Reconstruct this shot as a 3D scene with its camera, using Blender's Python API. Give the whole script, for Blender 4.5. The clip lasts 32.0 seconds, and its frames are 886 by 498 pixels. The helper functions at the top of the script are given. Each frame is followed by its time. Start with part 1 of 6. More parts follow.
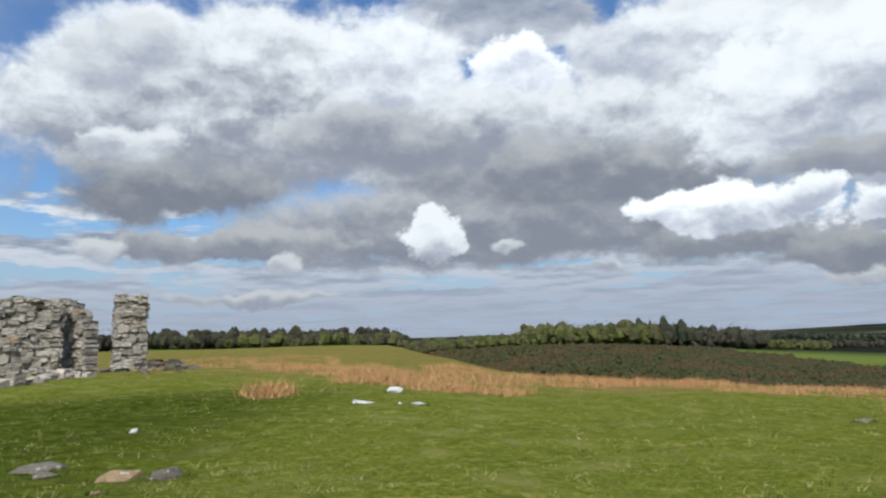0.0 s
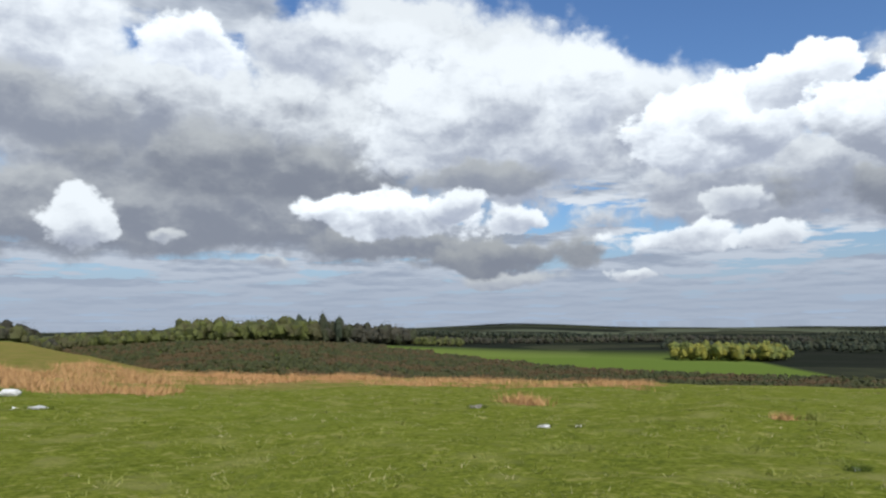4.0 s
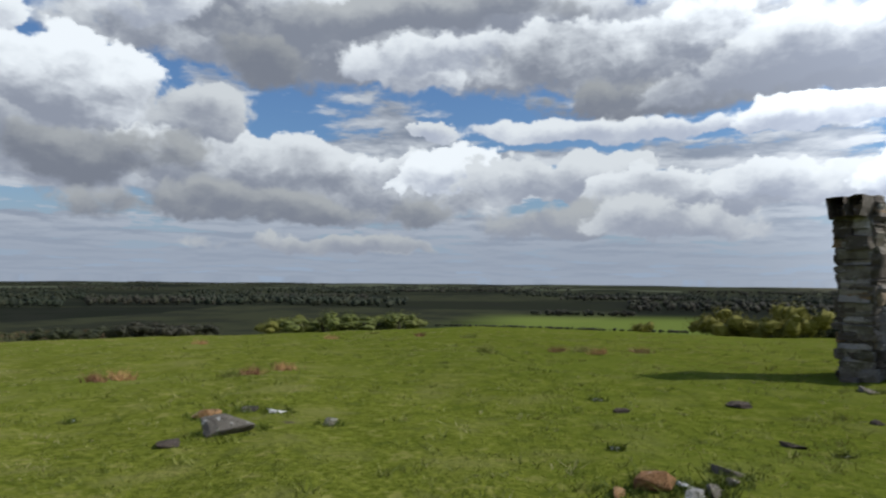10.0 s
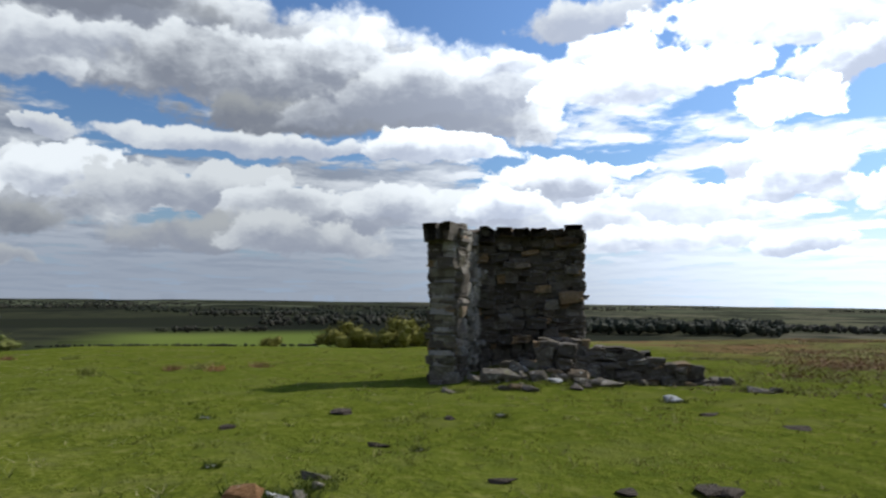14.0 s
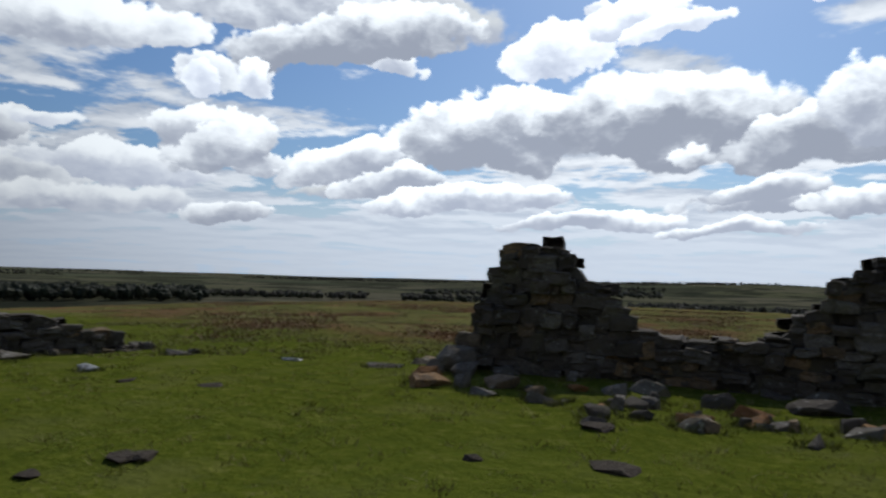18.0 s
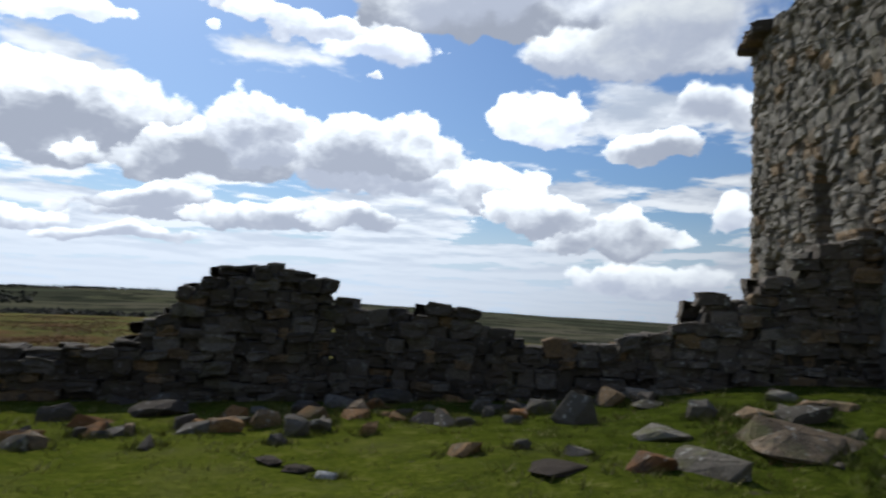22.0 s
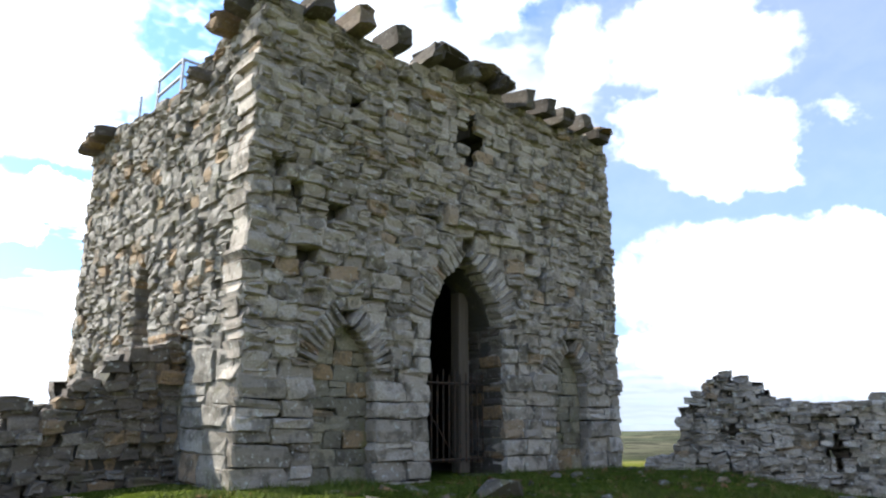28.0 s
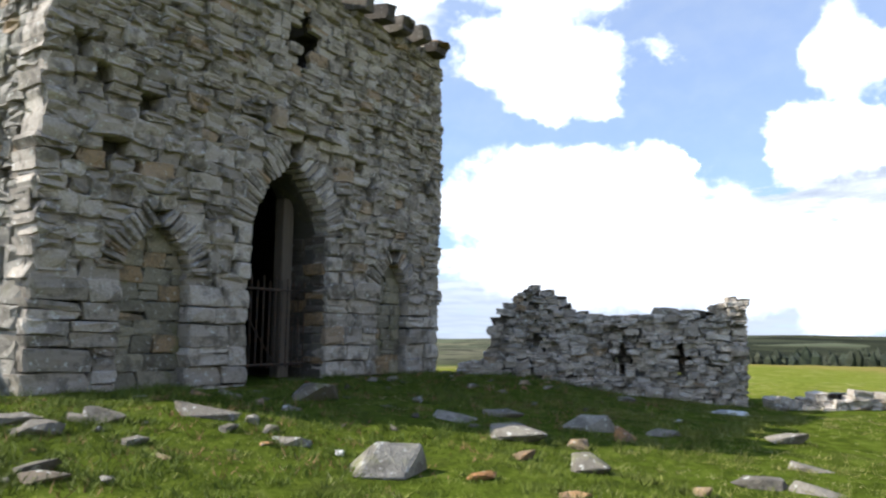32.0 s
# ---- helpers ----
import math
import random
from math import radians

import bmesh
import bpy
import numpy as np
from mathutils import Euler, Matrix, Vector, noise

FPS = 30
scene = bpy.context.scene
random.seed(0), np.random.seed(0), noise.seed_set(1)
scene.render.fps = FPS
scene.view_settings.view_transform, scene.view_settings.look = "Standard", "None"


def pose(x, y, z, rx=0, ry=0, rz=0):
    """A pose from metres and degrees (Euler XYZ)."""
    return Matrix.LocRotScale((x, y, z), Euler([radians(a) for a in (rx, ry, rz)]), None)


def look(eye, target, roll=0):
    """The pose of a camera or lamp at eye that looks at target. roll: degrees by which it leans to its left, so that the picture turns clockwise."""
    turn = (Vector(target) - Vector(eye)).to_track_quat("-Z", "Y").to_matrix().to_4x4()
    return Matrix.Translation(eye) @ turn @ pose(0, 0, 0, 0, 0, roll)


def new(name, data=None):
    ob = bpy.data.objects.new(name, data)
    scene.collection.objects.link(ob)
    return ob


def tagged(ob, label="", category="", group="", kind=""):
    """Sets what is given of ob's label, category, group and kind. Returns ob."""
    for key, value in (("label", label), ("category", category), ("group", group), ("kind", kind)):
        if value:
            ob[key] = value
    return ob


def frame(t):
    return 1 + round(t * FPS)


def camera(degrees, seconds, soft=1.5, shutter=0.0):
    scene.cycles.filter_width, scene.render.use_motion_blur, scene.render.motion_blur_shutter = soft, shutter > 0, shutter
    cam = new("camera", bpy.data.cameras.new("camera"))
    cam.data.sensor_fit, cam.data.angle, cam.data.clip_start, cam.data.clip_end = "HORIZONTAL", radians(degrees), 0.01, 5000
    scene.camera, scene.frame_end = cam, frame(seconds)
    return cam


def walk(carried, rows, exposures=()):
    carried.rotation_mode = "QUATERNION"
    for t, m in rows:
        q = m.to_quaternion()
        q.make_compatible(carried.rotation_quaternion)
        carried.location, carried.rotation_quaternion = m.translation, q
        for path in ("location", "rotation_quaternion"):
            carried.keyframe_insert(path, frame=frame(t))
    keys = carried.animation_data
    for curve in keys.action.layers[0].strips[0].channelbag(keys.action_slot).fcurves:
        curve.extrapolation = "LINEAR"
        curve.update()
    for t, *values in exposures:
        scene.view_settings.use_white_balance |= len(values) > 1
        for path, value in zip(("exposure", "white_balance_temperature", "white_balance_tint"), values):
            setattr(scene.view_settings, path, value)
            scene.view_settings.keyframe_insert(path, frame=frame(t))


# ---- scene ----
cam = camera(64.6, 32.0, soft=2.2, shutter=0.4)
PATH = [
    (0, (-0.024, 0.433, 1.450), (-0.350, 2.392, 1.688), -1.31),
    (0.5, (-0.012, 0.453, 1.450), (-0.249, 2.424, 1.687), -1.63),
    (1, (-0.014, 0.480, 1.450), (-0.153, 2.462, 1.685), -1.49),
    (1.5, (0.012, 0.456, 1.450), (0.003, 2.442, 1.688), -0.64),
    (2, (0.026, 0.440, 1.450), (0.146, 2.422, 1.690), -0.18),
    (2.5, (0.041, 0.429, 1.450), (0.268, 2.402, 1.687), -0.10),
    (3, (0.088, 0.412, 1.450), (0.469, 2.362, 1.683), 0.39),
    (3.5, (0.101, 0.381, 1.450), (0.605, 2.304, 1.670), 0.03),
    (5.5, (0.172, 0.133, 1.450), (1.145, 1.871, 1.627), -1.51),
    (6, (0.198, 0.069, 1.450), (1.373, 1.680, 1.603), -1.16),
    (6.5, (0.210, 0.056, 1.450), (1.561, 1.521, 1.613), -0.98),
    (7, (0.196, 0.055, 1.450), (1.695, 1.370, 1.610), -0.40),
    (7.5, (0.197, 0.041, 1.450), (1.787, 1.247, 1.589), -0.52),
    (8, (0.202, 0.033, 1.450), (1.899, 1.083, 1.577), -0.59),
    (8.5, (0.219, 0.034, 1.450), (2.010, 0.914, 1.587), 0.13),
    (9, (0.218, 0.038, 1.450), (2.095, 0.720, 1.562), 0.53),
    (9.5, (0.228, 0.030, 1.450), (2.162, 0.534, 1.526), -0.32),
    (10, (0.252, -0.003, 1.450), (2.224, 0.321, 1.533), 0.50),
    (10.5, (0.243, -0.038, 1.450), (2.235, 0.128, 1.538), 0.92),
    (11, (0.238, -0.060, 1.450), (2.236, -0.022, 1.540), 0.50),
    (11.5, (0.233, -0.085, 1.450), (2.230, -0.136, 1.542), 0.15),
    (12, (0.228, -0.107, 1.450), (2.220, -0.248, 1.547), 0.13),
    (12.5, (0.223, -0.133, 1.450), (2.207, -0.362, 1.563), 0.40),
    (13, (0.219, -0.162, 1.450), (2.185, -0.512, 1.565), 0.34),
    (13.5, (0.192, -0.199, 1.450), (2.119, -0.722, 1.572), -0.09),
    (14, (0.182, -0.255, 1.450), (2.058, -0.935, 1.586), 0.70),
    (14.5, (0.182, -0.318, 1.450), (1.986, -1.169, 1.595), 0.59),
    (16.5, (0.190, -0.348, 1.450), (1.566, -1.791, 1.604), 1.67),
    (17, (0.190, -0.288, 1.450), (1.403, -1.872, 1.585), 2.32),
    (17.5, (0.180, -0.262, 1.450), (1.236, -1.958, 1.539), 2.09),
    (18, (0.190, -0.262, 1.450), (1.052, -2.066, 1.524), 2.00),
    (18.5, (0.184, -0.255, 1.450), (0.840, -2.143, 1.525), 3.48),
    (19, (0.177, -0.242, 1.450), (0.620, -2.190, 1.545), 4.42),
    (19.5, (0.096, -0.263, 1.450), (0.351, -2.244, 1.537), 2.95),
    (20, (-0.005, -0.317, 1.450), (0.064, -2.313, 1.551), 2.00),
    (20.5, (-0.075, -0.341, 1.450), (-0.177, -2.336, 1.558), 1.97),
    (21, (-0.106, -0.347, 1.450), (-0.424, -2.319, 1.561), 2.00),
    (21.5, (-0.100, -0.348, 1.450), (-0.587, -2.283, 1.591), 2.21),
    (22, (-0.145, -0.409, 1.450), (-0.890, -2.258, 1.612), 2.90),
    (22.5, (-0.154, -0.404, 1.450), (-1.120, -2.143, 1.659), 3.45),
    (23, (-0.118, -0.372, 1.450), (-1.235, -2.002, 1.759), 4.64),
    (23.5, (-0.154, -0.255, 1.450), (-1.396, -1.773, 1.842), 4.84),
    (24, (-0.132, -0.146, 1.450), (-1.492, -1.535, 1.921), 4.04),
    (24.5, (-0.086, -0.125, 1.450), (-1.577, -1.358, 1.956), 4.06),
    (25, (-0.083, -0.196, 1.450), (-1.703, -1.258, 1.948), 3.84),
    (25.5, (-0.106, -0.298, 1.450), (-1.811, -1.222, 1.939), 3.61),
    (26, (-0.132, -0.363, 1.450), (-1.919, -1.128, 1.922), 3.78),
    (26.5, (-0.147, -0.361, 1.450), (-1.965, -1.071, 1.889), 2.92),
    (28.5, (-0.210, 0.051, 1.450), (-2.061, -0.505, 1.965), -0.72),
    (29, (-0.183, 0.126, 1.450), (-2.006, -0.483, 2.004), -0.93),
    (29.5, (-0.184, 0.165, 1.450), (-1.969, -0.518, 2.041), -0.27),
    (30, (-0.189, 0.110, 1.450), (-1.968, -0.598, 2.030), 0.32),
    (30.5, (-0.180, 0.000, 1.450), (-1.966, -0.757, 1.937), 1.05),
    (31, (-0.203, -0.034, 1.450), (-2.088, -0.612, 1.788), 0.54),
    (31.5, (-0.236, 0.008, 1.450), (-2.198, -0.287, 1.703), 0.96),
    (32, (-0.245, 0.030, 1.450), (-2.227, -0.089, 1.690), 0.66),
]
EXPOSURES = [(0, 0.0), (3.5, 0.0), (6, -0.1), (9, -0.3), (13, -0.3), (16.5, -0.8), (18, -1.2), (20, -1.12), (21, -1.0), (22.3, -0.95), (23.5, -1.32), (24.5, -1.02), (25.5, -0.1), (26.5, 0.55), (28.5, 1.15), (30.5, 1.15), (31, 1.02), (32, 0.92)]
walk(cam, [(t, look(eye, target, roll)) for t, eye, target, roll in PATH], EXPOSURES)


# ---- light ----
SUN_AZ, SUN_EL = -174.0, 43.0


def direction(az, el):
    """Unit vector at az degrees to the left of +y and el degrees up."""
    a, e = radians(az), radians(el)
    return Vector((-math.sin(a) * math.cos(e), math.cos(a) * math.cos(e), math.sin(e)))


class Nodes:
    """Short writing for node trees."""

    def __init__(self, tree):
        self.tree = tree
        tree.nodes.clear()

    def node(self, kind, inputs=None, **settings):
        n = self.tree.nodes.new(kind)
        for key, value in settings.items():
            setattr(n, key, value)
        for key, value in (inputs or {}).items():
            self.put(n.inputs[key], value)
        return n

    def put(self, socket, value):
        if isinstance(value, bpy.types.NodeSocket):
            self.tree.links.new(value, socket)
        else:
            socket.default_value = value

    def math(self, op, a, b=0.0, c=0.0, clamp=False):
        return self.node("ShaderNodeMath", {0: a, 1: b, 2: c}, operation=op, use_clamp=clamp).outputs[0]

    def dot(self, a, v):
        return self.node("ShaderNodeVectorMath", {0: a, 1: tuple(v)}, operation="DOT_PRODUCT").outputs["Value"]

    def vec(self, op, a, b):
        return self.node("ShaderNodeVectorMath", {0: a, 1: b}, operation=op).outputs[0]

    def ramp(self, x, lo, hi, a=0.0, b=1.0):
        return self.node("ShaderNodeMapRange", {0: x, 1: lo, 2: hi, 3: a, 4: b}, interpolation_type="SMOOTHSTEP").outputs[0]

    def noise(self, at, scale, detail=4.0, rough=0.55, color=False, distortion=0.0):
        n = self.node("ShaderNodeTexNoise", {"Vector": at, "Scale": scale, "Detail": detail, "Roughness": rough, "Distortion": distortion})
        return n.outputs["Color" if color else "Fac"]

    def mix(self, fac, a, b):
        n = self.node("ShaderNodeMix", {0: fac}, data_type="RGBA")
        for socket, value in ((n.inputs[6], a), (n.inputs[7], b)):
            self.put(socket, value if isinstance(value, bpy.types.NodeSocket) else (*value, 1.0) if len(value) == 3 else value)
        return n.outputs[2]


world = bpy.data.worlds.new("sky")
scene.world = world
world.use_nodes = True
W = Nodes(world.node_tree)
ray_way = W.node("ShaderNodeTexCoord").outputs["Generated"]
sky = W.node("ShaderNodeTexSky", sky_type="NISHITA", sun_disc=False, sun_elevation=radians(SUN_EL), sun_rotation=radians(-SUN_AZ),
             air_density=1.2, dust_density=1.0, ozone_density=1.6)
SKY_STRENGTH = 0.085
to_sun = W.dot(ray_way, direction(SUN_AZ, SUN_EL))
glow = W.ramp(to_sun, 0.25, 0.85, 1.0, 2.4)      # clouds near the sun shine through
sun_side = W.ramp(to_sun, 0.15, 0.65)
blue = W.vec("MULTIPLY", sky.outputs[0], (SKY_STRENGTH * 0.80, SKY_STRENGTH * 1.05, SKY_STRENGTH * 1.40))
dim = W.math("DIVIDE", 1.0, W.math("POWER", glow, 0.6))
blue = W.vec("MULTIPLY", blue, W.node("ShaderNodeCombineXYZ", {0: dim, 1: dim, 2: dim}).outputs[0])

# the way, roughened so that the clouds have billowed edges
rough_a = W.vec("SUBTRACT", W.noise(ray_way, 5.0, 3.0, 0.5, True), (0.5, 0.5, 0.5))
rough_b = W.vec("SUBTRACT", W.noise(ray_way, 21.0, 4.0, 0.6, True), (0.5, 0.5, 0.5))
way = W.vec("ADD", W.vec("ADD", ray_way, W.vec("MULTIPLY", rough_a, (0.11, 0.11, 0.06))), W.vec("MULTIPLY", rough_b, (0.05, 0.05, 0.03)))
height = W.node("ShaderNodeSeparateXYZ", {0: ray_way}).outputs[2]


def lobes(shift):
    """Rounded heads of vapour: small where a head bulges most, large in the creases."""
    at = W.vec("MULTIPLY", W.vec("ADD", W.vec("ADD", ray_way, W.vec("MULTIPLY", rough_b, (0.035, 0.035, 0.03))), shift), (1.0, 1.0, 1.5))
    return W.node("ShaderNodeTexVoronoi", {"Vector": at, "Scale": 11.0, "Detail": 3.0, "Roughness": 0.55, "Lacunarity": 2.2}, feature="F1", normalize=True).outputs["Distance"]


crease = lobes((0.0, 0.0, 0.0))
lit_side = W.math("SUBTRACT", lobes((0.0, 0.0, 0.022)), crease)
billow = W.noise(ray_way, 8.0, 5.0, 0.6)
streaks = W.noise(W.vec("MULTIPLY", ray_way, (1.0, 1.0, 3.2)), 9.0, 6.0, 0.65)

# a deck of small flat clouds, seen in perspective towards the horizon
flat = W.node("ShaderNodeSeparateXYZ", {0: W.vec("ADD", ray_way, W.vec("MULTIPLY", rough_b, (0.03, 0.03, 0.004)))})
lift = W.math("ADD", W.math("MAXIMUM", flat.outputs[2], 0.0), 0.06)


def deck_density(far):
    at = W.node("ShaderNodeCombineXYZ", {0: W.math("DIVIDE", flat.outputs[0], lift), 1: W.math("DIVIDE", flat.outputs[1], lift), 2: 3.7}).outputs[0]
    return W.noise(W.vec("MULTIPLY", at, (far, far, 1.0)), 0.85, 6.0, 0.6)


deck = deck_density(1.0)
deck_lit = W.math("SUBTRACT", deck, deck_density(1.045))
haze = W.mix(W.ramp(height, 0.0, 0.16), W.mix(sun_side, (0.40, 0.48, 0.60), (0.58, 0.68, 0.81)), blue)
cover = W.ramp(W.math("ADD", deck, W.ramp(height, 0.02, 0.24, 0.09, -0.06)), 0.47, 0.54)
deck_color = W.mix(W.ramp(W.math("ADD", deck_lit, W.math("MULTIPLY", W.math("SUBTRACT", 0.56, deck), 0.5)), -0.09, 0.10), W.mix(sun_side, (0.27, 0.31, 0.39), (0.42, 0.47, 0.56)), W.mix(sun_side, (0.80, 0.83, 0.87), (0.90, 0.92, 0.95)))
deck_color = W.mix(W.ramp(height, 0.02, 0.17, 0.93, 0.1), deck_color, W.mix(sun_side, (0.38, 0.43, 0.52), (0.62, 0.68, 0.77)))
seen = [W.mix(cover, haze, deck_color)]


ragged = W.math("ADD", W.math("SUBTRACT", crease, 0.30), W.math("MULTIPLY", W.math("SUBTRACT", billow, 0.5), -1.1))
puffs = W.math("ADD", W.math("MULTIPLY_ADD", lit_side, 2.6, -0.3), W.math("ADD", W.math("MULTIPLY", W.math("SUBTRACT", billow, 0.5), 1.3), W.math("MULTIPLY", W.math("SUBTRACT", streaks, 0.5), 0.8)))


def cloud_group():
    """One cloud bank laid over the sky beneath it."""
    tree = bpy.data.node_groups.new("cloud_bank", "ShaderNodeTree")
    for name, kind in (("Under", "Color"), ("Way", "Vector"), ("Ragged", "Float"), ("Puffs", "Float"), ("Centre", "Vector"), ("Turn", "Vector"), ("Size", "Vector"),
                       ("Tatter", "Float"), ("Light", "Color"), ("Dark", "Color"), ("Low", "Float"), ("High", "Float"), ("Inner", "Float"), ("Thin", "Float")):
        tree.interface.new_socket(name, in_out="INPUT", socket_type="NodeSocket" + kind)
    tree.interface.new_socket("Sky", in_out="OUTPUT", socket_type="NodeSocketColor")
    g = Nodes(tree)
    given = g.node("NodeGroupInput").outputs
    after = g.node("ShaderNodeVectorMath", {0: given["Under"], 1: (1e-6, 1e-6, 1e-6), 2: given["Way"]}, operation="MULTIPLY_ADD").outputs[0]   # one cloud after the other
    local = g.node("ShaderNodeMapping", {0: after, 1: given["Centre"], 2: given["Turn"], 3: given["Size"]}, vector_type="TEXTURE").outputs[0]
    squat = g.vec("MAXIMUM", local, g.vec("MULTIPLY", local, (1.0, 1.0, -1.3)))      # flatter below than above
    out = g.math("MULTIPLY_ADD", given["Ragged"], given["Tatter"], g.node("ShaderNodeVectorMath", {0: squat}, operation="LENGTH").outputs["Value"])
    up = g.math("ADD", g.dot(local, (0.0, 0.0, 1.0)), g.math("MULTIPLY_ADD", out, 0.55, given["Puffs"]))
    color = g.mix(g.ramp(up, given["Low"], given["High"]), given["Dark"], given["Light"])
    g.node("NodeGroupOutput", {0: g.mix(g.ramp(out, given["Inner"], 1.0, given["Thin"], 0.0), given["Under"], color)})
    return tree


CLOUD = cloud_group()


def cloud(az, el, wide, high, light=1.0, dark=0.4, base=0.0, edge=0.22, thin=1.0, tilt=0.0):
    """One cloud bank, centred at az and el, wide and high in degrees (half of its size), lit on top and grey below;
    base: how far up the grey reaches; tilt: how far it rises to the right, in degrees."""
    c = direction(az, el)
    side = Vector((-c.y, c.x, 0)).normalized()
    turn = Matrix((c, side, c.cross(side))).transposed() @ Matrix.Rotation(radians(-tilt), 3, "X")
    soft_grey = 0.12 if light > 1.25 else 0.0                        # clouds against the sun are grey but for their rims
    if light > 1.18:
        light, dark = 1.1 + 0.4 * (light - 1.18), dark * 0.76
    n = W.tree.nodes.new("ShaderNodeGroup")
    n.node_tree = CLOUD
    for name, value in (("Under", seen[-1]), ("Way", way), ("Ragged", ragged), ("Puffs", puffs), ("Centre", tuple(c)), ("Turn", tuple(turn.to_euler())), ("Size", (0.5, math.sin(radians(wide)), math.sin(radians(high)))),
                        ("Tatter", 0.55 if high > 8 else 0.85 if high > 4 else 1.2 if high > 2.4 else 1.6), ("Light", (light * 0.97, light, light * 1.02, 1.0)), ("Dark", (dark * 0.87, dark * 0.94, dark * 1.12, 1.0)),
                        ("Low", base + soft_grey - 0.8), ("High", base + soft_grey + 0.75), ("Inner", 1.0 - (edge * 0.5 if edge < 0.3 else edge * 0.8)), ("Thin", thin)):
        W.put(n.inputs[name], value)
    seen.append(n.outputs[0])


cloud(-284, 18, 48, 36, 0.58, 0.52, edge=0.7, thin=0.35)   # thin high veil over the tower
cloud(3.0, 8.5, 35, 5.2, 0.55, 0.29, base=0.2, edge=0.5)
cloud(-72.4, 18.7, 22.5, 4.4, 0.95, 0.36, base=0.25, edge=0.3)
cloud(-97.1, 17.7, 25.7, 4.9, 1.00, 0.36, base=0.3, edge=0.3)
cloud(-70.6, 7.2, 19.8, 4.2, 0.95, 0.38, base=0.2, edge=0.3)
cloud(-44.9, 9.7, 18.6, 5.0, 0.90, 0.40, base=0.2, edge=0.4)
cloud(-88.0, 19.3, 18.9, 4.4, 1.00, 0.38, base=0.3, edge=0.3)
cloud(149.7, 26.2, 19.5, 6.4, 1.30, 0.62, base=0.35, edge=0.4, tilt=-22)
cloud(162.4, 28.0, 12.3, 2.3, 1.25, 0.62, base=0.3, edge=0.4)
cloud(164.3, 10.5, 6.8, 3.5, 1.50, 0.62, base=0.2, edge=0.22, tilt=-10)
cloud(-33.0, 15.5, 9.5, 6.5, 0.95, 0.45, base=0.05, edge=0.4)
cloud(-46.0, 10.0, 22, 4.0, 0.85, 0.40, base=0.2, edge=0.4)
cloud(25.7, 17.5, 20.0, 9.5, 0.95, 0.36, base=0.2, edge=0.3, tilt=2)
cloud(-17.4, 16.9, 18.7, 9.5, 0.88, 0.42, base=0, edge=0.3, tilt=-10)
cloud(3.0, 15.5, 21.7, 6.7, 0.90, 0.36, base=0.2, edge=0.4, tilt=-5)
cloud(-3.0, 12.1, 16.8, 4.3, 0.50, 0.27, base=0.3, edge=0.6, tilt=-5)
cloud(31.4, 11.2, 10.9, 3.5, 0.48, 0.25, base=0.3, edge=0.6, tilt=3)
cloud(14.3, 15.5, 10.5, 3.1, 0.60, 0.33, base=0.3, edge=0.6)
cloud(2.8, 21.4, 5.3, 2.4, 1.10, 0.60, base=-0.2, edge=0.3, tilt=-3)
cloud(13.8, 21.6, 6.5, 4.7, 1.00, 0.50, base=-0.1, edge=0.5)
cloud(-6.7, 22.0, 5.2, 3.4, 0.95, 0.50, base=0, edge=0.5, tilt=-7)
cloud(34.0, 20.9, 5.8, 3.4, 0.80, 0.45, base=0, edge=0.6, tilt=9)
cloud(-24.4, 14.4, 1.6, 0.9, 1.00, 0.50, base=-0.2, edge=0.3, tilt=-10)
cloud(34.8, 14.3, 3.8, 1.8, 0.85, 0.40, base=0, edge=0.5, tilt=6)
cloud(-14.8, 21.0, 6.5, 2.9, 0.95, 0.50, base=0, edge=0.6, tilt=-10)
cloud(25.5, 7.3, 10.4, 1.6, 0.50, 0.28, base=0.2, edge=0.4)
cloud(10.7, 7.4, 2.8, 2.3, 0.95, 0.42, base=-0.1, edge=0.3)
cloud(22.0, 5.8, 1.6, 1.0, 0.66, 0.40, base=-0.2, edge=0.6)
cloud(4.2, 7.2, 1.9, 0.7, 0.66, 0.40, base=-0.2, edge=0.6, tilt=-2)
cloud(35.5, 6.9, 2.0, 1.1, 0.66, 0.40, base=-0.1, edge=0.6, tilt=2)
cloud(-16.7, 6.3, 13.2, 1.9, 0.45, 0.28, base=0.2, edge=0.5, tilt=-5)
cloud(-13.5, 8.7, 9.2, 2.1, 1.15, 0.45, base=-0.1, edge=0.3, tilt=-5)
cloud(-23.9, 8.6, 3.4, 1.3, 1.00, 0.45, base=-0.1, edge=0.3, tilt=-6)
cloud(-4.0, 4.8, 2.6, 0.7, 0.66, 0.40, base=0, edge=0.6, tilt=-2)
cloud(25.4, 3.4, 9.6, 0.7, 0.60, 0.38, base=0, edge=0.5)
cloud(-22.4, 3.8, 4.4, 0.9, 0.60, 0.40, base=0, edge=0.5, tilt=-4)
cloud(-22.4, 15.4, 12.4, 7.6, 0.98, 0.45, base=0, edge=0.3, tilt=5)
cloud(-30.0, 18.3, 4.4, 4.5, 1.00, 0.50, base=-0.1, edge=0.4)
cloud(-40.2, 14.4, 9.3, 4.4, 1.10, 0.48, base=-0.1)
cloud(-46.3, 16.9, 3.6, 2.6, 1.10, 0.50, base=-0.1)
cloud(-52.4, 13.3, 6.8, 3.8, 1.15, 0.40, base=0.1, tilt=-2)
cloud(-69.5, 8.1, 16.7, 3.4, 0.95, 0.36, base=0.2, tilt=-4)
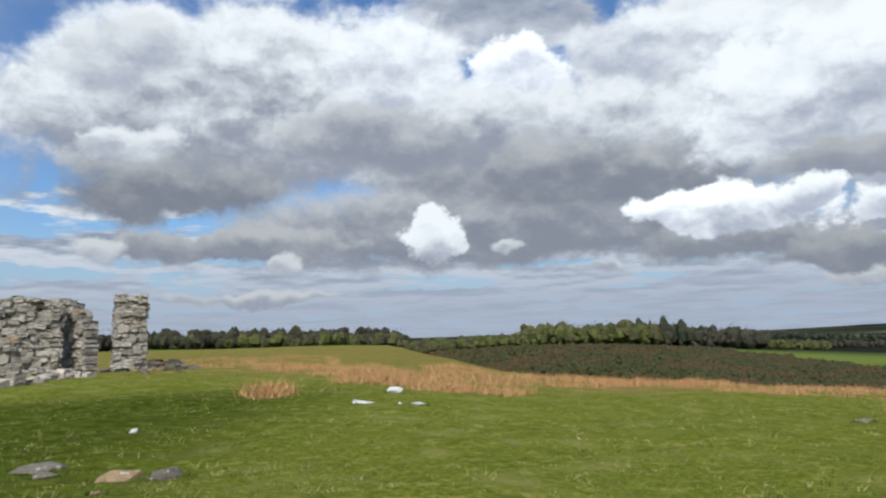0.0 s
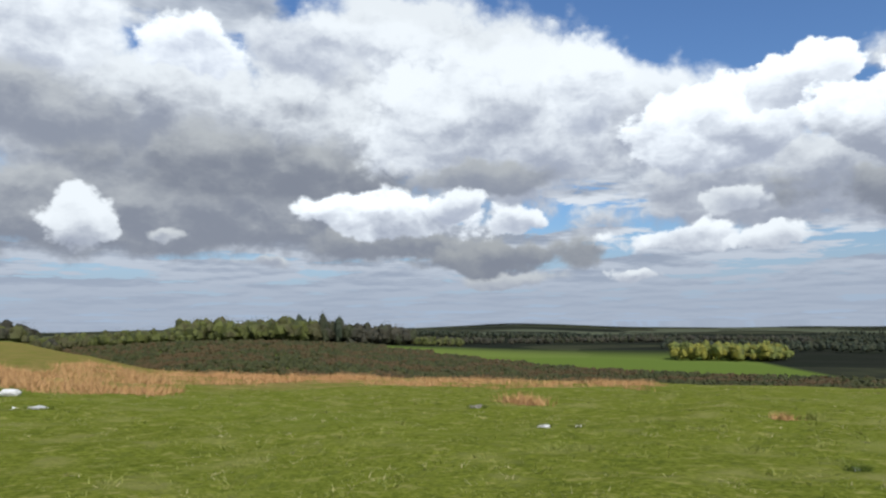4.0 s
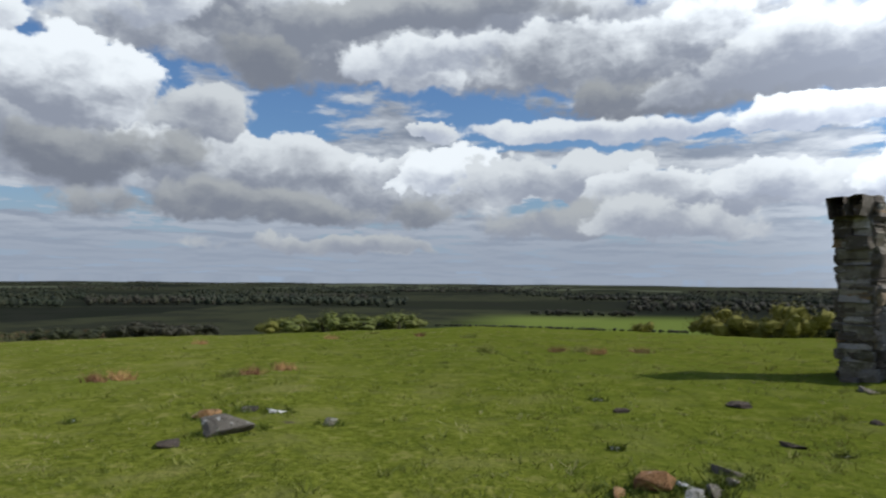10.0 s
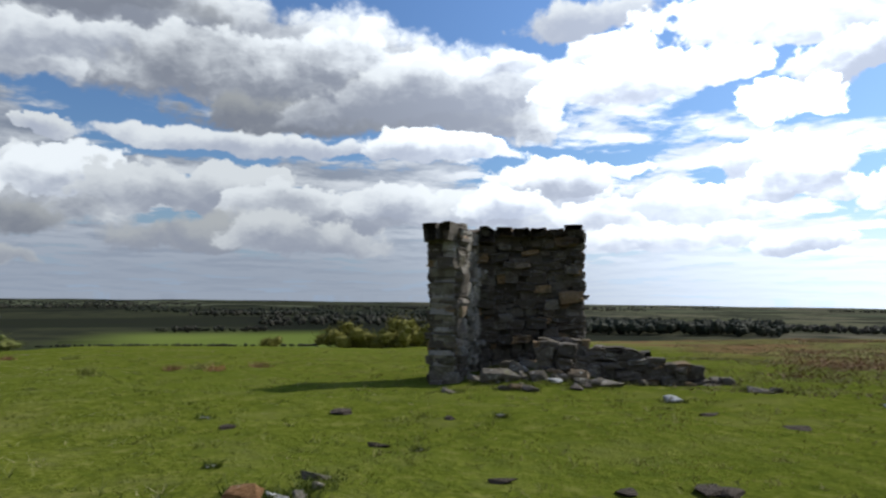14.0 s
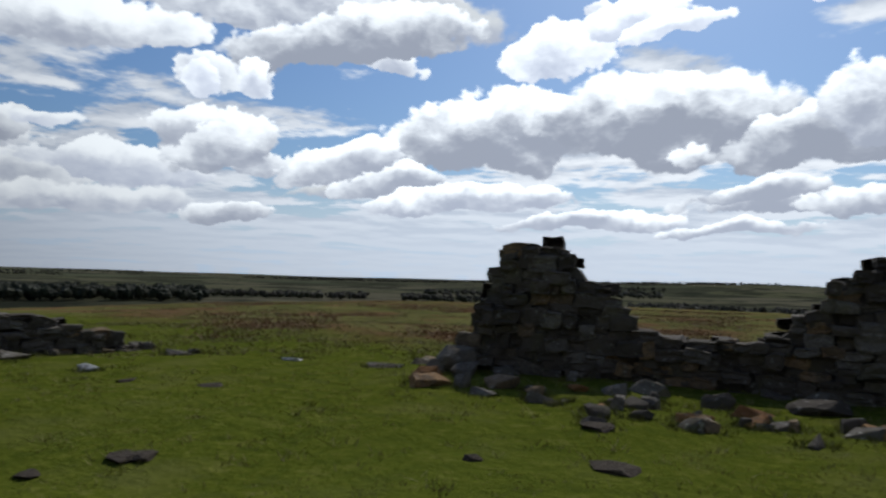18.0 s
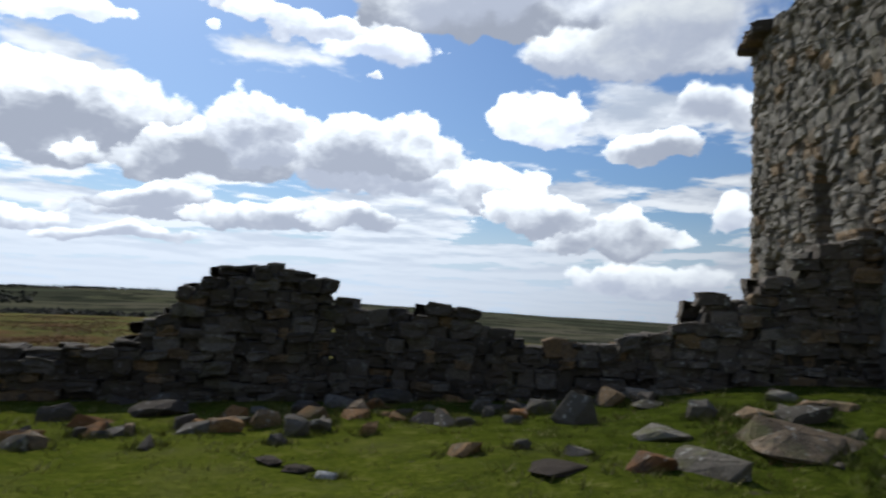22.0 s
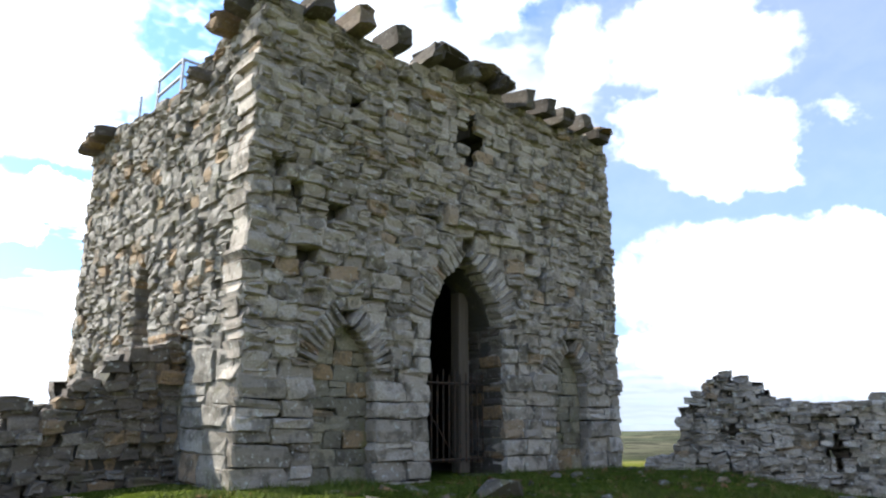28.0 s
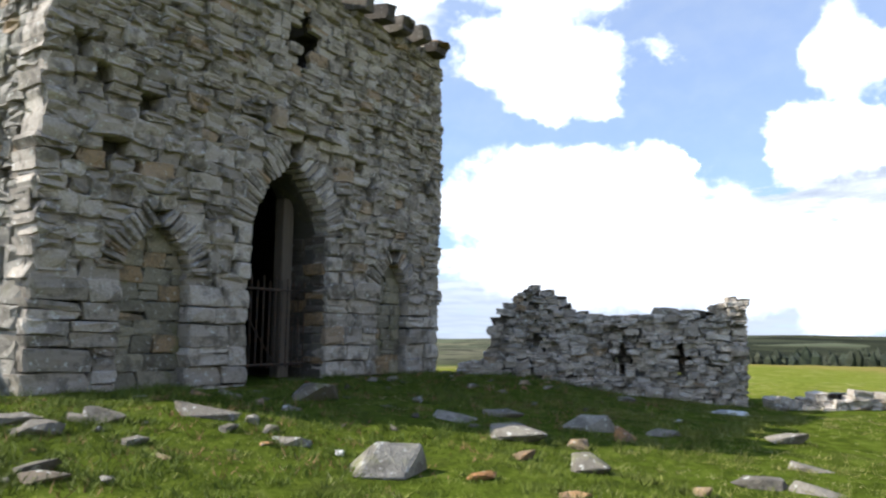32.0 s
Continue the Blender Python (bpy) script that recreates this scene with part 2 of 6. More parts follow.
cloud(-61.5, 12.1, 4.4, 2.2, 0.80, 0.38, base=0.1, edge=0.3, tilt=-4)
cloud(-77.3, 8.8, 5.4, 2.0, 1.05, 0.40, base=0, tilt=-6)
cloud(-51.8, 9.0, 9.6, 2.4, 0.50, 0.28, base=0.3, edge=0.5, tilt=-2)
cloud(-63.1, 5.5, 13.3, 1.9, 0.50, 0.30, base=0.2, edge=0.5, tilt=-2)
cloud(-78.9, 5.4, 3.8, 1.6, 0.50, 0.30, base=0.3, edge=0.5, tilt=-4)
cloud(-21.4, 11.7, 9.4, 1.8, 0.50, 0.33, base=0.3, edge=0.6, tilt=4)
cloud(-69.1, 19.7, 13.3, 4.4, 1.00, 0.33, base=0.3, tilt=-10)
cloud(-57.2, 21.0, 4.3, 4.0, 1.05, 0.48, base=-0.2, edge=0.3)
cloud(-67.3, 16.8, 4.9, 2.8, 0.45, 0.28, base=0.3, edge=0.5, tilt=-7)
cloud(-78.7, 16.1, 4.5, 2.3, 1.05, 0.45, base=0, edge=0.4, tilt=-10)
cloud(-80.2, 11.8, 2.4, 0.9, 0.90, 0.60, base=-0.1, tilt=-8)
cloud(-21.5, 5.5, 9.5, 1.7, 0.42, 0.27, base=0.2, edge=0.5, tilt=2)
cloud(-18.2, 9.0, 2.6, 1.5, 1.00, 0.50, base=-0.1, edge=0.3, tilt=5)
cloud(-24.1, 8.4, 3.2, 1.3, 1.00, 0.50, base=-0.1, edge=0.3, tilt=3)
cloud(-35.8, 6.4, 5.9, 1.7, 1.00, 0.45, base=-0.1, edge=0.3)
cloud(-43.0, 5.8, 3.4, 1.3, 0.95, 0.45, base=-0.1, edge=0.3)
cloud(-40.3, 9.0, 2.7, 1.3, 0.85, 0.45, base=0, edge=0.3)
cloud(-32.3, 3.5, 2.2, 1.0, 0.85, 0.45, base=-0.1, edge=0.3)
cloud(-69.3, 2.5, 10.5, 1.0, 0.65, 0.42, base=0, edge=0.4, tilt=-2)
cloud(-78.7, 20.6, 16.9, 2.0, 0.60, 0.33, base=0.3, edge=0.4, tilt=2)
cloud(-80.9, 17.5, 11.8, 2.3, 1.05, 0.48, base=0, edge=0.3, tilt=2)
cloud(-101.7, 16.3, 18.8, 4.7, 1.05, 0.34, base=0.3, tilt=-5)
cloud(-97.6, 13.8, 11.6, 2.1, 0.45, 0.30, base=0.3, edge=0.5, tilt=-2)
cloud(-106.7, 15.2, 11.1, 2.8, 0.50, 0.34, base=0.3, edge=0.6, tilt=-5)
cloud(-120.8, 17.4, 6.5, 2.5, 1.15, 0.50, base=-0.1, edge=0.3, tilt=-9)
cloud(-123.8, 19.3, 5.1, 1.8, 1.10, 0.50, base=-0.1, edge=0.3, tilt=-11)
cloud(-97.1, 11.5, 17.2, 1.2, 1.00, 0.60, base=0, edge=0.3, tilt=-2)
cloud(-110.6, 11.8, 5.2, 1.3, 1.10, 0.60, base=-0.1, tilt=-4)
cloud(-80.2, 8.5, 5.0, 2.2, 1.15, 0.55, base=-0.2, tilt=2)
cloud(-90.1, 7.6, 9.5, 2.3, 0.90, 0.45, base=0.1)
cloud(-101.7, 6.5, 7.9, 2.2, 0.98, 0.45, base=0.1)
cloud(-107.5, 7.0, 5.2, 1.7, 1.00, 0.50, base=0, tilt=-2)
cloud(-118.7, 8.9, 6.6, 2.0, 1.05, 0.50, base=0, tilt=-4)
cloud(-114.7, 7.0, 6.0, 1.6, 0.95, 0.50, base=0, tilt=-3)
cloud(-124.3, 10.5, 2.2, 0.7, 1.00, 0.60, base=-0.1, tilt=-6)
cloud(-123.5, 6.5, 4.4, 1.6, 1.00, 0.50, base=0, tilt=-4)
cloud(-90.2, 4.4, 6.9, 1.8, 0.55, 0.40, base=0.1, edge=0.4)
cloud(-99.4, 4.4, 6.8, 1.7, 0.80, 0.45, base=0.1, edge=0.3)
cloud(-72.7, 2.6, 10.4, 1.0, 0.60, 0.40, base=0, edge=0.4)
cloud(-107.7, 15.8, 12.0, 3.1, 0.85, 0.36, base=0.4, edge=0.3, tilt=8)
cloud(-120.3, 22.0, 6.5, 1.8, 0.55, 0.36, base=0.3, edge=0.4, tilt=6)
cloud(-114.5, 18.9, 4.7, 1.4, 1.20, 0.55, base=-0.1, edge=0.4, tilt=8)
cloud(-125.5, 17.0, 9.5, 2.5, 1.20, 0.62, base=-0.1, tilt=3)
cloud(-134.9, 14.9, 2.8, 1.8, 1.20, 0.70, base=-0.2, tilt=2)
cloud(-138.9, 15.9, 2.3, 2.2, 1.20, 0.70, base=-0.2)
cloud(-142.3, 21.3, 14.1, 3.8, 1.20, 0.58, base=0, tilt=-3)
cloud(-154.9, 19.9, 6.0, 2.2, 0.70, 0.48, base=0.3, edge=0.5, tilt=-6)
cloud(-150.1, 16.9, 3.0, 1.3, 1.20, 0.70, base=0, tilt=-3)
cloud(-163.7, 18.6, 3.4, 2.2, 1.40, 0.80, base=-0.2, tilt=-8)
cloud(-167.0, 20.8, 2.7, 1.4, 1.40, 0.80, base=-0.1, tilt=-11)
cloud(-108.0, 11.2, 6.8, 1.4, 1.10, 0.58, base=0, tilt=7)
cloud(-119.7, 9.5, 5.1, 1.9, 1.20, 0.58, base=0, tilt=4)
cloud(-114.8, 7.6, 3.6, 1.6, 1.10, 0.58, base=0, tilt=5)
cloud(-124.9, 10.4, 2.4, 0.8, 1.10, 0.70, base=0, edge=0.3, tilt=4)
cloud(-135.1, 10.3, 5.0, 2.0, 1.30, 0.62, base=0)
cloud(-139.8, 8.9, 4.1, 1.6, 1.25, 0.62, base=0.1)
cloud(-147.6, 8.7, 5.3, 2.0, 1.35, 0.60, base=0)
cloud(-129.6, 7.7, 7.2, 1.7, 1.10, 0.60, base=0.1, tilt=2)
cloud(-157.0, 6.3, 6.5, 1.2, 1.30, 0.62, base=0.1)
cloud(-126.1, 5.0, 8.9, 1.4, 1.00, 0.55, base=0.1, edge=0.3, tilt=2)
cloud(-148.5, 6.5, 5.7, 0.7, 0.70, 0.50, base=0.2, edge=0.4)
cloud(-159.8, 11.5, 10.2, 3.9, 1.65, 0.52, base=0.3, tilt=5)
cloud(-171.8, 12.5, 9.8, 4.2, 1.65, 0.50, base=0.35, tilt=2)
cloud(178.1, 10.5, 8.5, 2.5, 1.50, 0.50, base=0.3)
cloud(172.7, 12.7, 5.2, 3.3, 1.65, 0.58, base=0.2)
cloud(164.2, 11.8, 6.0, 3.5, 1.60, 0.54, base=0.3, tilt=-2)
cloud(-146.4, 18.2, 11.4, 2.5, 1.40, 0.50, base=0.35, tilt=9)
cloud(-163.0, 18.0, 4.0, 2.4, 1.60, 0.85, base=-0.1, tilt=5)
cloud(-168.9, 20.4, 4.6, 2.0, 1.65, 0.90, base=-0.1, tilt=3)
cloud(-138.8, 15.1, 1.7, 1.8, 1.60, 0.80, base=0)
cloud(-134.5, 14.5, 1.6, 1.6, 1.60, 0.90, base=-0.1)
cloud(169.2, 21.3, 9.6, 1.7, 1.60, 0.75, base=0, tilt=-6)
cloud(163.5, 20.0, 3.4, 1.6, 1.10, 0.60, base=0.2, edge=0.4, tilt=-7)
cloud(164.5, 18.1, 1.0, 0.5, 1.40, 0.80, base=0, tilt=-5)
cloud(177.6, 19.8, 0.6, 0.6, 1.40, 0.90, base=0)
cloud(-136.8, 9.7, 5.2, 2.3, 1.40, 0.58, base=0.1, tilt=10)
cloud(-146.0, 9.0, 5.2, 2.0, 1.50, 0.60, base=0.1, tilt=8)
cloud(-150.8, 7.2, 5.1, 1.5, 1.40, 0.60, base=0.2, tilt=6)
cloud(-136.6, 4.5, 3.8, 1.3, 1.30, 0.60, base=0.2, tilt=8)
cloud(-156.6, 6.0, 8.9, 1.2, 1.50, 0.68, base=0.1, tilt=5)
cloud(-179.1, 6.3, 5.7, 1.2, 1.40, 0.58, base=0.2, tilt=3)
cloud(170.3, 6.4, 8.2, 1.4, 1.30, 0.58, base=0.2, tilt=2)
cloud(162.9, 6.2, 3.3, 1.4, 1.30, 0.58, base=0.2)
cloud(-165.5, 4.5, 9.1, 1.0, 1.40, 0.65, base=0.1, tilt=4)
cloud(-177.0, 4.2, 6.3, 0.7, 1.30, 0.65, base=0.1, tilt=4)
cloud(153.8, 9.0, 3.9, 2.7, 1.50, 0.58, base=0.1, tilt=2)
cloud(144.6, 6.1, 6.7, 2.1, 1.50, 0.60, base=0.1)
cloud(150.0, 7.3, 5.4, 1.9, 1.50, 0.60, base=0.1, tilt=2)
cloud(135.8, 7.6, 2.5, 2.0, 1.50, 0.90, base=-0.1)
cloud(164.4, 6.6, 4.6, 1.5, 1.30, 0.58, base=0.2, tilt=3)
cloud(-178.3, 7.0, 5.8, 1.0, 1.30, 0.58, base=0.2, tilt=6)
cloud(141.5, 2.7, 7.6, 1.4, 1.30, 0.80, base=0, edge=0.3, tilt=2)
cloud(150.4, 15.4, 5.1, 2.9, 1.60, 0.85, base=-0.1)
cloud(142.4, 12.5, 3.3, 1.4, 1.55, 0.58, base=0.1)
cloud(137.6, 15.5, 4.6, 2.2, 1.40, 0.65, base=0.1, edge=0.3, tilt=-3)
cloud(154.5, 23.1, 14.1, 2.5, 1.30, 0.46, base=0.5, tilt=-2)
cloud(142.8, 19.9, 9.1, 2.8, 1.00, 0.46, base=0.4, edge=0.3, tilt=-4)
cloud(172.3, 21.9, 4.4, 1.1, 1.50, 0.90, base=-0.1, tilt=7)
cloud(165.7, 20.2, 5.2, 1.3, 1.50, 0.85, base=-0.1, edge=0.3, tilt=4)
cloud(-171.6, 19.6, 4.1, 0.9, 1.50, 0.90, base=-0.1, tilt=13)
cloud(139.6, 25.7, 9.3, 7.2, 0.85, 0.50, base=0.2, edge=0.6)
cloud(154.0, 25.6, 11.7, 4.2, 0.85, 0.46, base=0.4, edge=0.5, tilt=15)
cloud(140.8, 21.6, 7.2, 3.5, 0.70, 0.46, base=0.3, edge=0.6, tilt=9)
cloud(85.4, 27.8, 7.5, 4.9, 1.00, 0.80, base=-0.1, edge=0.4, tilt=-14)
cloud(84.7, 20.5, 6.7, 4.0, 1.00, 0.80, base=-0.1, edge=0.3, tilt=-11)
cloud(83.8, 9.3, 13.6, 6.2, 1.00, 0.80, base=-0.2, edge=0.4, tilt=-6)
cloud(102.1, 32.9, 3.9, 2.5, 0.95, 0.80, base=-0.1, edge=0.5, tilt=-6)
cloud(95.3, 28.5, 2.6, 4.7, 0.95, 0.80, base=-0.1, edge=0.5)
cloud(84.3, 22.1, 8.2, 4.0, 1.00, 0.80, base=-0.1, edge=0.4, tilt=-4)
cloud(83.4, 11.0, 9.8, 4.5, 1.00, 0.80, base=-0.1, edge=0.3, tilt=-2)
cloud(76.7, 12.6, 3.0, 2.1, 1.00, 0.80, base=-0.1, edge=0.3, tilt=-3)
cloud(63.3, 19.4, 2.3, 4.2, 1.00, 0.80, base=-0.1, edge=0.4)
cloud(64.3, 13.7, 4.2, 4.0, 1.00, 0.80, base=-0.1, edge=0.3)
cloud(76.9, 5.5, 19.0, 5.3, 1.00, 0.80, base=-0.2, edge=0.4, tilt=-2)
cloud(63.4, 3.9, 4.5, 5.6, 1.00, 0.80, base=-0.2, edge=0.4)

seen.append(W.vec("MULTIPLY", seen[-1], W.node("ShaderNodeCombineXYZ", {0: W.math("MULTIPLY", glow, 0.96), 1: glow, 2: W.math("MULTIPLY", glow, 1.04)}).outputs[0]))
# below the horizon the sky is as bright as the land
low = W.mix(W.ramp(height, -0.06, -0.01), (0.10, 0.12, 0.08), seen[-1])
back = W.node("ShaderNodeBackground", {0: low, 1: 1.0})
W.node("ShaderNodeOutputWorld", {0: back.outputs[0]})

sun = new("sun", bpy.data.lights.new("sun", "SUN"))
sun.data.energy, sun.data.angle, sun.data.color = 5.0, radians(0.6), (1.0, 0.95, 0.86)
sun.matrix_world = look(direction(SUN_AZ, SUN_EL) * 50, (0, 0, 0))


# ---- materials ----
def material(name, roughness=0.9, specular=0.25):
    m = bpy.data.materials.new(name)
    m.use_nodes = True
    n = Nodes(m.node_tree)
    n.shader = n.node("ShaderNodeBsdfPrincipled", {"Roughness": roughness, "Specular IOR Level": specular})
    n.node("ShaderNodeOutputMaterial", {0: n.shader.outputs[0]})
    n.place = n.node("ShaderNodeNewGeometry").outputs["Position"]
    return m, n


def any_random(n):
    """A random number for each piece, be it an object of its own or an island of a joined mesh."""
    a = n.node("ShaderNodeObjectInfo").outputs["Random"]
    b = n.node("ShaderNodeNewGeometry").outputs["Random Per Island"]
    return n.math("FRACT", n.math("ADD", a, b))


def bump(n, fac, strength, distance):
    n.put(n.shader.inputs["Normal"], n.node("ShaderNodeBump", {"Height": fac, "Strength": strength, "Distance": distance}).outputs[0])


def stone_material(name, dark, mid, pale, ochre=0.08, lichen=0.25, moss=0.15):
    m, n = material(name, 0.92, 0.15)
    r = any_random(n)
    r2 = n.math("FRACT", n.math("MULTIPLY", r, 37.7))
    color = n.mix(n.ramp(r, 0.0, 0.6), dark, mid)
    color = n.mix(n.ramp(r, 0.62, 1.0), color, pale)
    color = n.mix(n.ramp(r2, 1.0 - ochre * 1.3, 1.0 - ochre * 0.4, 0.0, 0.8), color, (0.36, 0.235, 0.12))
    grain = n.noise(n.place, 30.0, 6.0, 0.65)
    patch = n.noise(n.place, 3.4, 5.0, 0.6)
    color = n.mix(n.ramp(grain, 0.3, 0.7, 0.0, 0.55), color, dark)
    color = n.mix(n.ramp(patch, 0.48, 0.64, 0.0, 0.66), color, (0.082, 0.072, 0.056))
    spots = n.noise(n.place, 11.0, 3.0, 0.6)
    color = n.mix(n.ramp(spots, 0.60, 0.68, 0.0, lichen * 2.0), color, (0.52, 0.52, 0.47))
    green = n.noise(n.place, 1.9, 4.0, 0.6)
    color = n.mix(n.ramp(green, 0.55, 0.72, 0.0, moss * 2.0), color, (0.16, 0.16, 0.07))
    n.put(n.shader.inputs["Base Color"], color)
    bump(n, n.math("ADD", n.noise(n.place, 16.0, 7.0, 0.65), n.math("MULTIPLY", n.noise(n.place, 70.0, 3.0, 0.6), 0.3)), 0.9, 0.035)
    return m


STONE = stone_material("weathered_sandstone", (0.258, 0.227, 0.187), (0.445, 0.393, 0.330), (0.555, 0.500, 0.428), ochre=0.05, lichen=0.4, moss=0.05)
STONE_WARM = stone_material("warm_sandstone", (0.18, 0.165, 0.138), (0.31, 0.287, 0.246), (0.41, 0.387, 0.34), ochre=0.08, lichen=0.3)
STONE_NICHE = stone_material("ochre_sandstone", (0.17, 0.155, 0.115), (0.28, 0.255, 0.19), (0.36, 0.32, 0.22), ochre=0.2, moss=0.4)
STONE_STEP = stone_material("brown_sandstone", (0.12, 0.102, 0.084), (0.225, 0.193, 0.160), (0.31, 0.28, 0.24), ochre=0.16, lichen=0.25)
# darkened copy: the shade of backlit walls is put into its colour
STONE_SHADED = stone_material("shaded_sandstone", (0.075, 0.064, 0.053), (0.15, 0.13, 0.108), (0.23, 0.21, 0.18), ochre=0.1, lichen=0.12)
RUBBLE = stone_material("fallen_sandstone", (0.105, 0.093, 0.075), (0.19, 0.17, 0.138), (0.28, 0.258, 0.215), ochre=0.22, lichen=0.3, moss=0.45)
PALE = stone_material("pale_limestone", (0.5, 0.5, 0.48), (0.62, 0.62, 0.60), (0.75, 0.75, 0.74), ochre=0.0, lichen=0.3, moss=0.05)
# core between the stones, darkened to deepen the shade in the joints
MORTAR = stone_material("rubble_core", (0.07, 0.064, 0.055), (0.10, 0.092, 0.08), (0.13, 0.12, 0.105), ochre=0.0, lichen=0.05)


def iron():
    m, n = material("rusty_iron", 0.6, 0.4)
    n.put(n.shader.inputs["Metallic"], 0.5)
    n.put(n.shader.inputs["Base Color"], n.mix(n.ramp(n.noise(n.place, 22.0), 0.4, 0.65), (0.03, 0.03, 0.03), (0.11, 0.06, 0.035)))
    return m


def galvanised():
    m, n = material("galvanised_steel", 0.45, 0.5)
    n.put(n.shader.inputs["Metallic"], 0.8)
    n.put(n.shader.inputs["Base Color"], n.mix(n.noise(n.place, 14.0), (0.25, 0.26, 0.27), (0.45, 0.46, 0.47)))
    return m


def timber():
    m, n = material("grey_timber", 0.85, 0.2)
    stretched = n.vec("MULTIPLY", n.place, (30.0, 30.0, 2.0))
    n.put(n.shader.inputs["Base Color"], n.mix(n.noise(stretched, 1.0, 5.0), (0.06, 0.05, 0.038), (0.17, 0.14, 0.11)))
    return m


def leafy(name, a, b, c):
    m, n = material(name, 0.75, 0.2)
    r = any_random(n)
    color = n.mix(n.ramp(r, 0.0, 0.7), a, b)
    color = n.mix(n.ramp(n.noise(n.place, 0.05, 2.0), 0.45, 0.62), color, c)
    n.put(n.shader.inputs["Base Color"], color)
    return m


IRON, STEEL, TIMBER = iron(), galvanised(), timber()
# blades darkened to go with the shade put into the turf
GRASS_BLADE = leafy("grass_blades", (0.040, 0.064, 0.006), (0.088, 0.116, 0.014), (0.12, 0.12, 0.028))
TUFT = leafy("tussock_blades", (0.095, 0.12, 0.018), (0.18, 0.19, 0.045), (0.21, 0.19, 0.06))
STRAW = leafy("straw_blades", (0.22, 0.21, 0.085), (0.34, 0.31, 0.15), (0.27, 0.24, 0.10))
RUSH = leafy("dead_rush", (0.20, 0.105, 0.042), (0.42, 0.25, 0.11), (0.34, 0.185, 0.08))
BRACKEN = leafy("dead_bracken", (0.16, 0.075, 0.04), (0.24, 0.13, 0.065), (0.19, 0.12, 0.05))
GORSE = leafy("gorse_leaves", (0.045, 0.055, 0.014), (0.10, 0.115, 0.024), (0.14, 0.13, 0.02))
WOOD_GREEN = leafy("spring_leaves", (0.028, 0.034, 0.011), (0.066, 0.074, 0.018), (0.045, 0.042, 0.017))
WOOD_DARK = leafy("winter_twigs", (0.019, 0.019, 0.013), (0.036, 0.033, 0.021), (0.028, 0.032, 0.014))
CONIFER = leafy("conifer_needles", (0.011, 0.016, 0.010), (0.021, 0.028, 0.014), (0.027, 0.030, 0.015))
SAPLING = leafy("young_conifers", (0.018, 0.022, 0.007), (0.036, 0.040, 0.011), (0.052, 0.034, 0.013))
BARK = leafy("bark", (0.05, 0.042, 0.034), (0.08, 0.07, 0.055), (0.06, 0.055, 0.05))


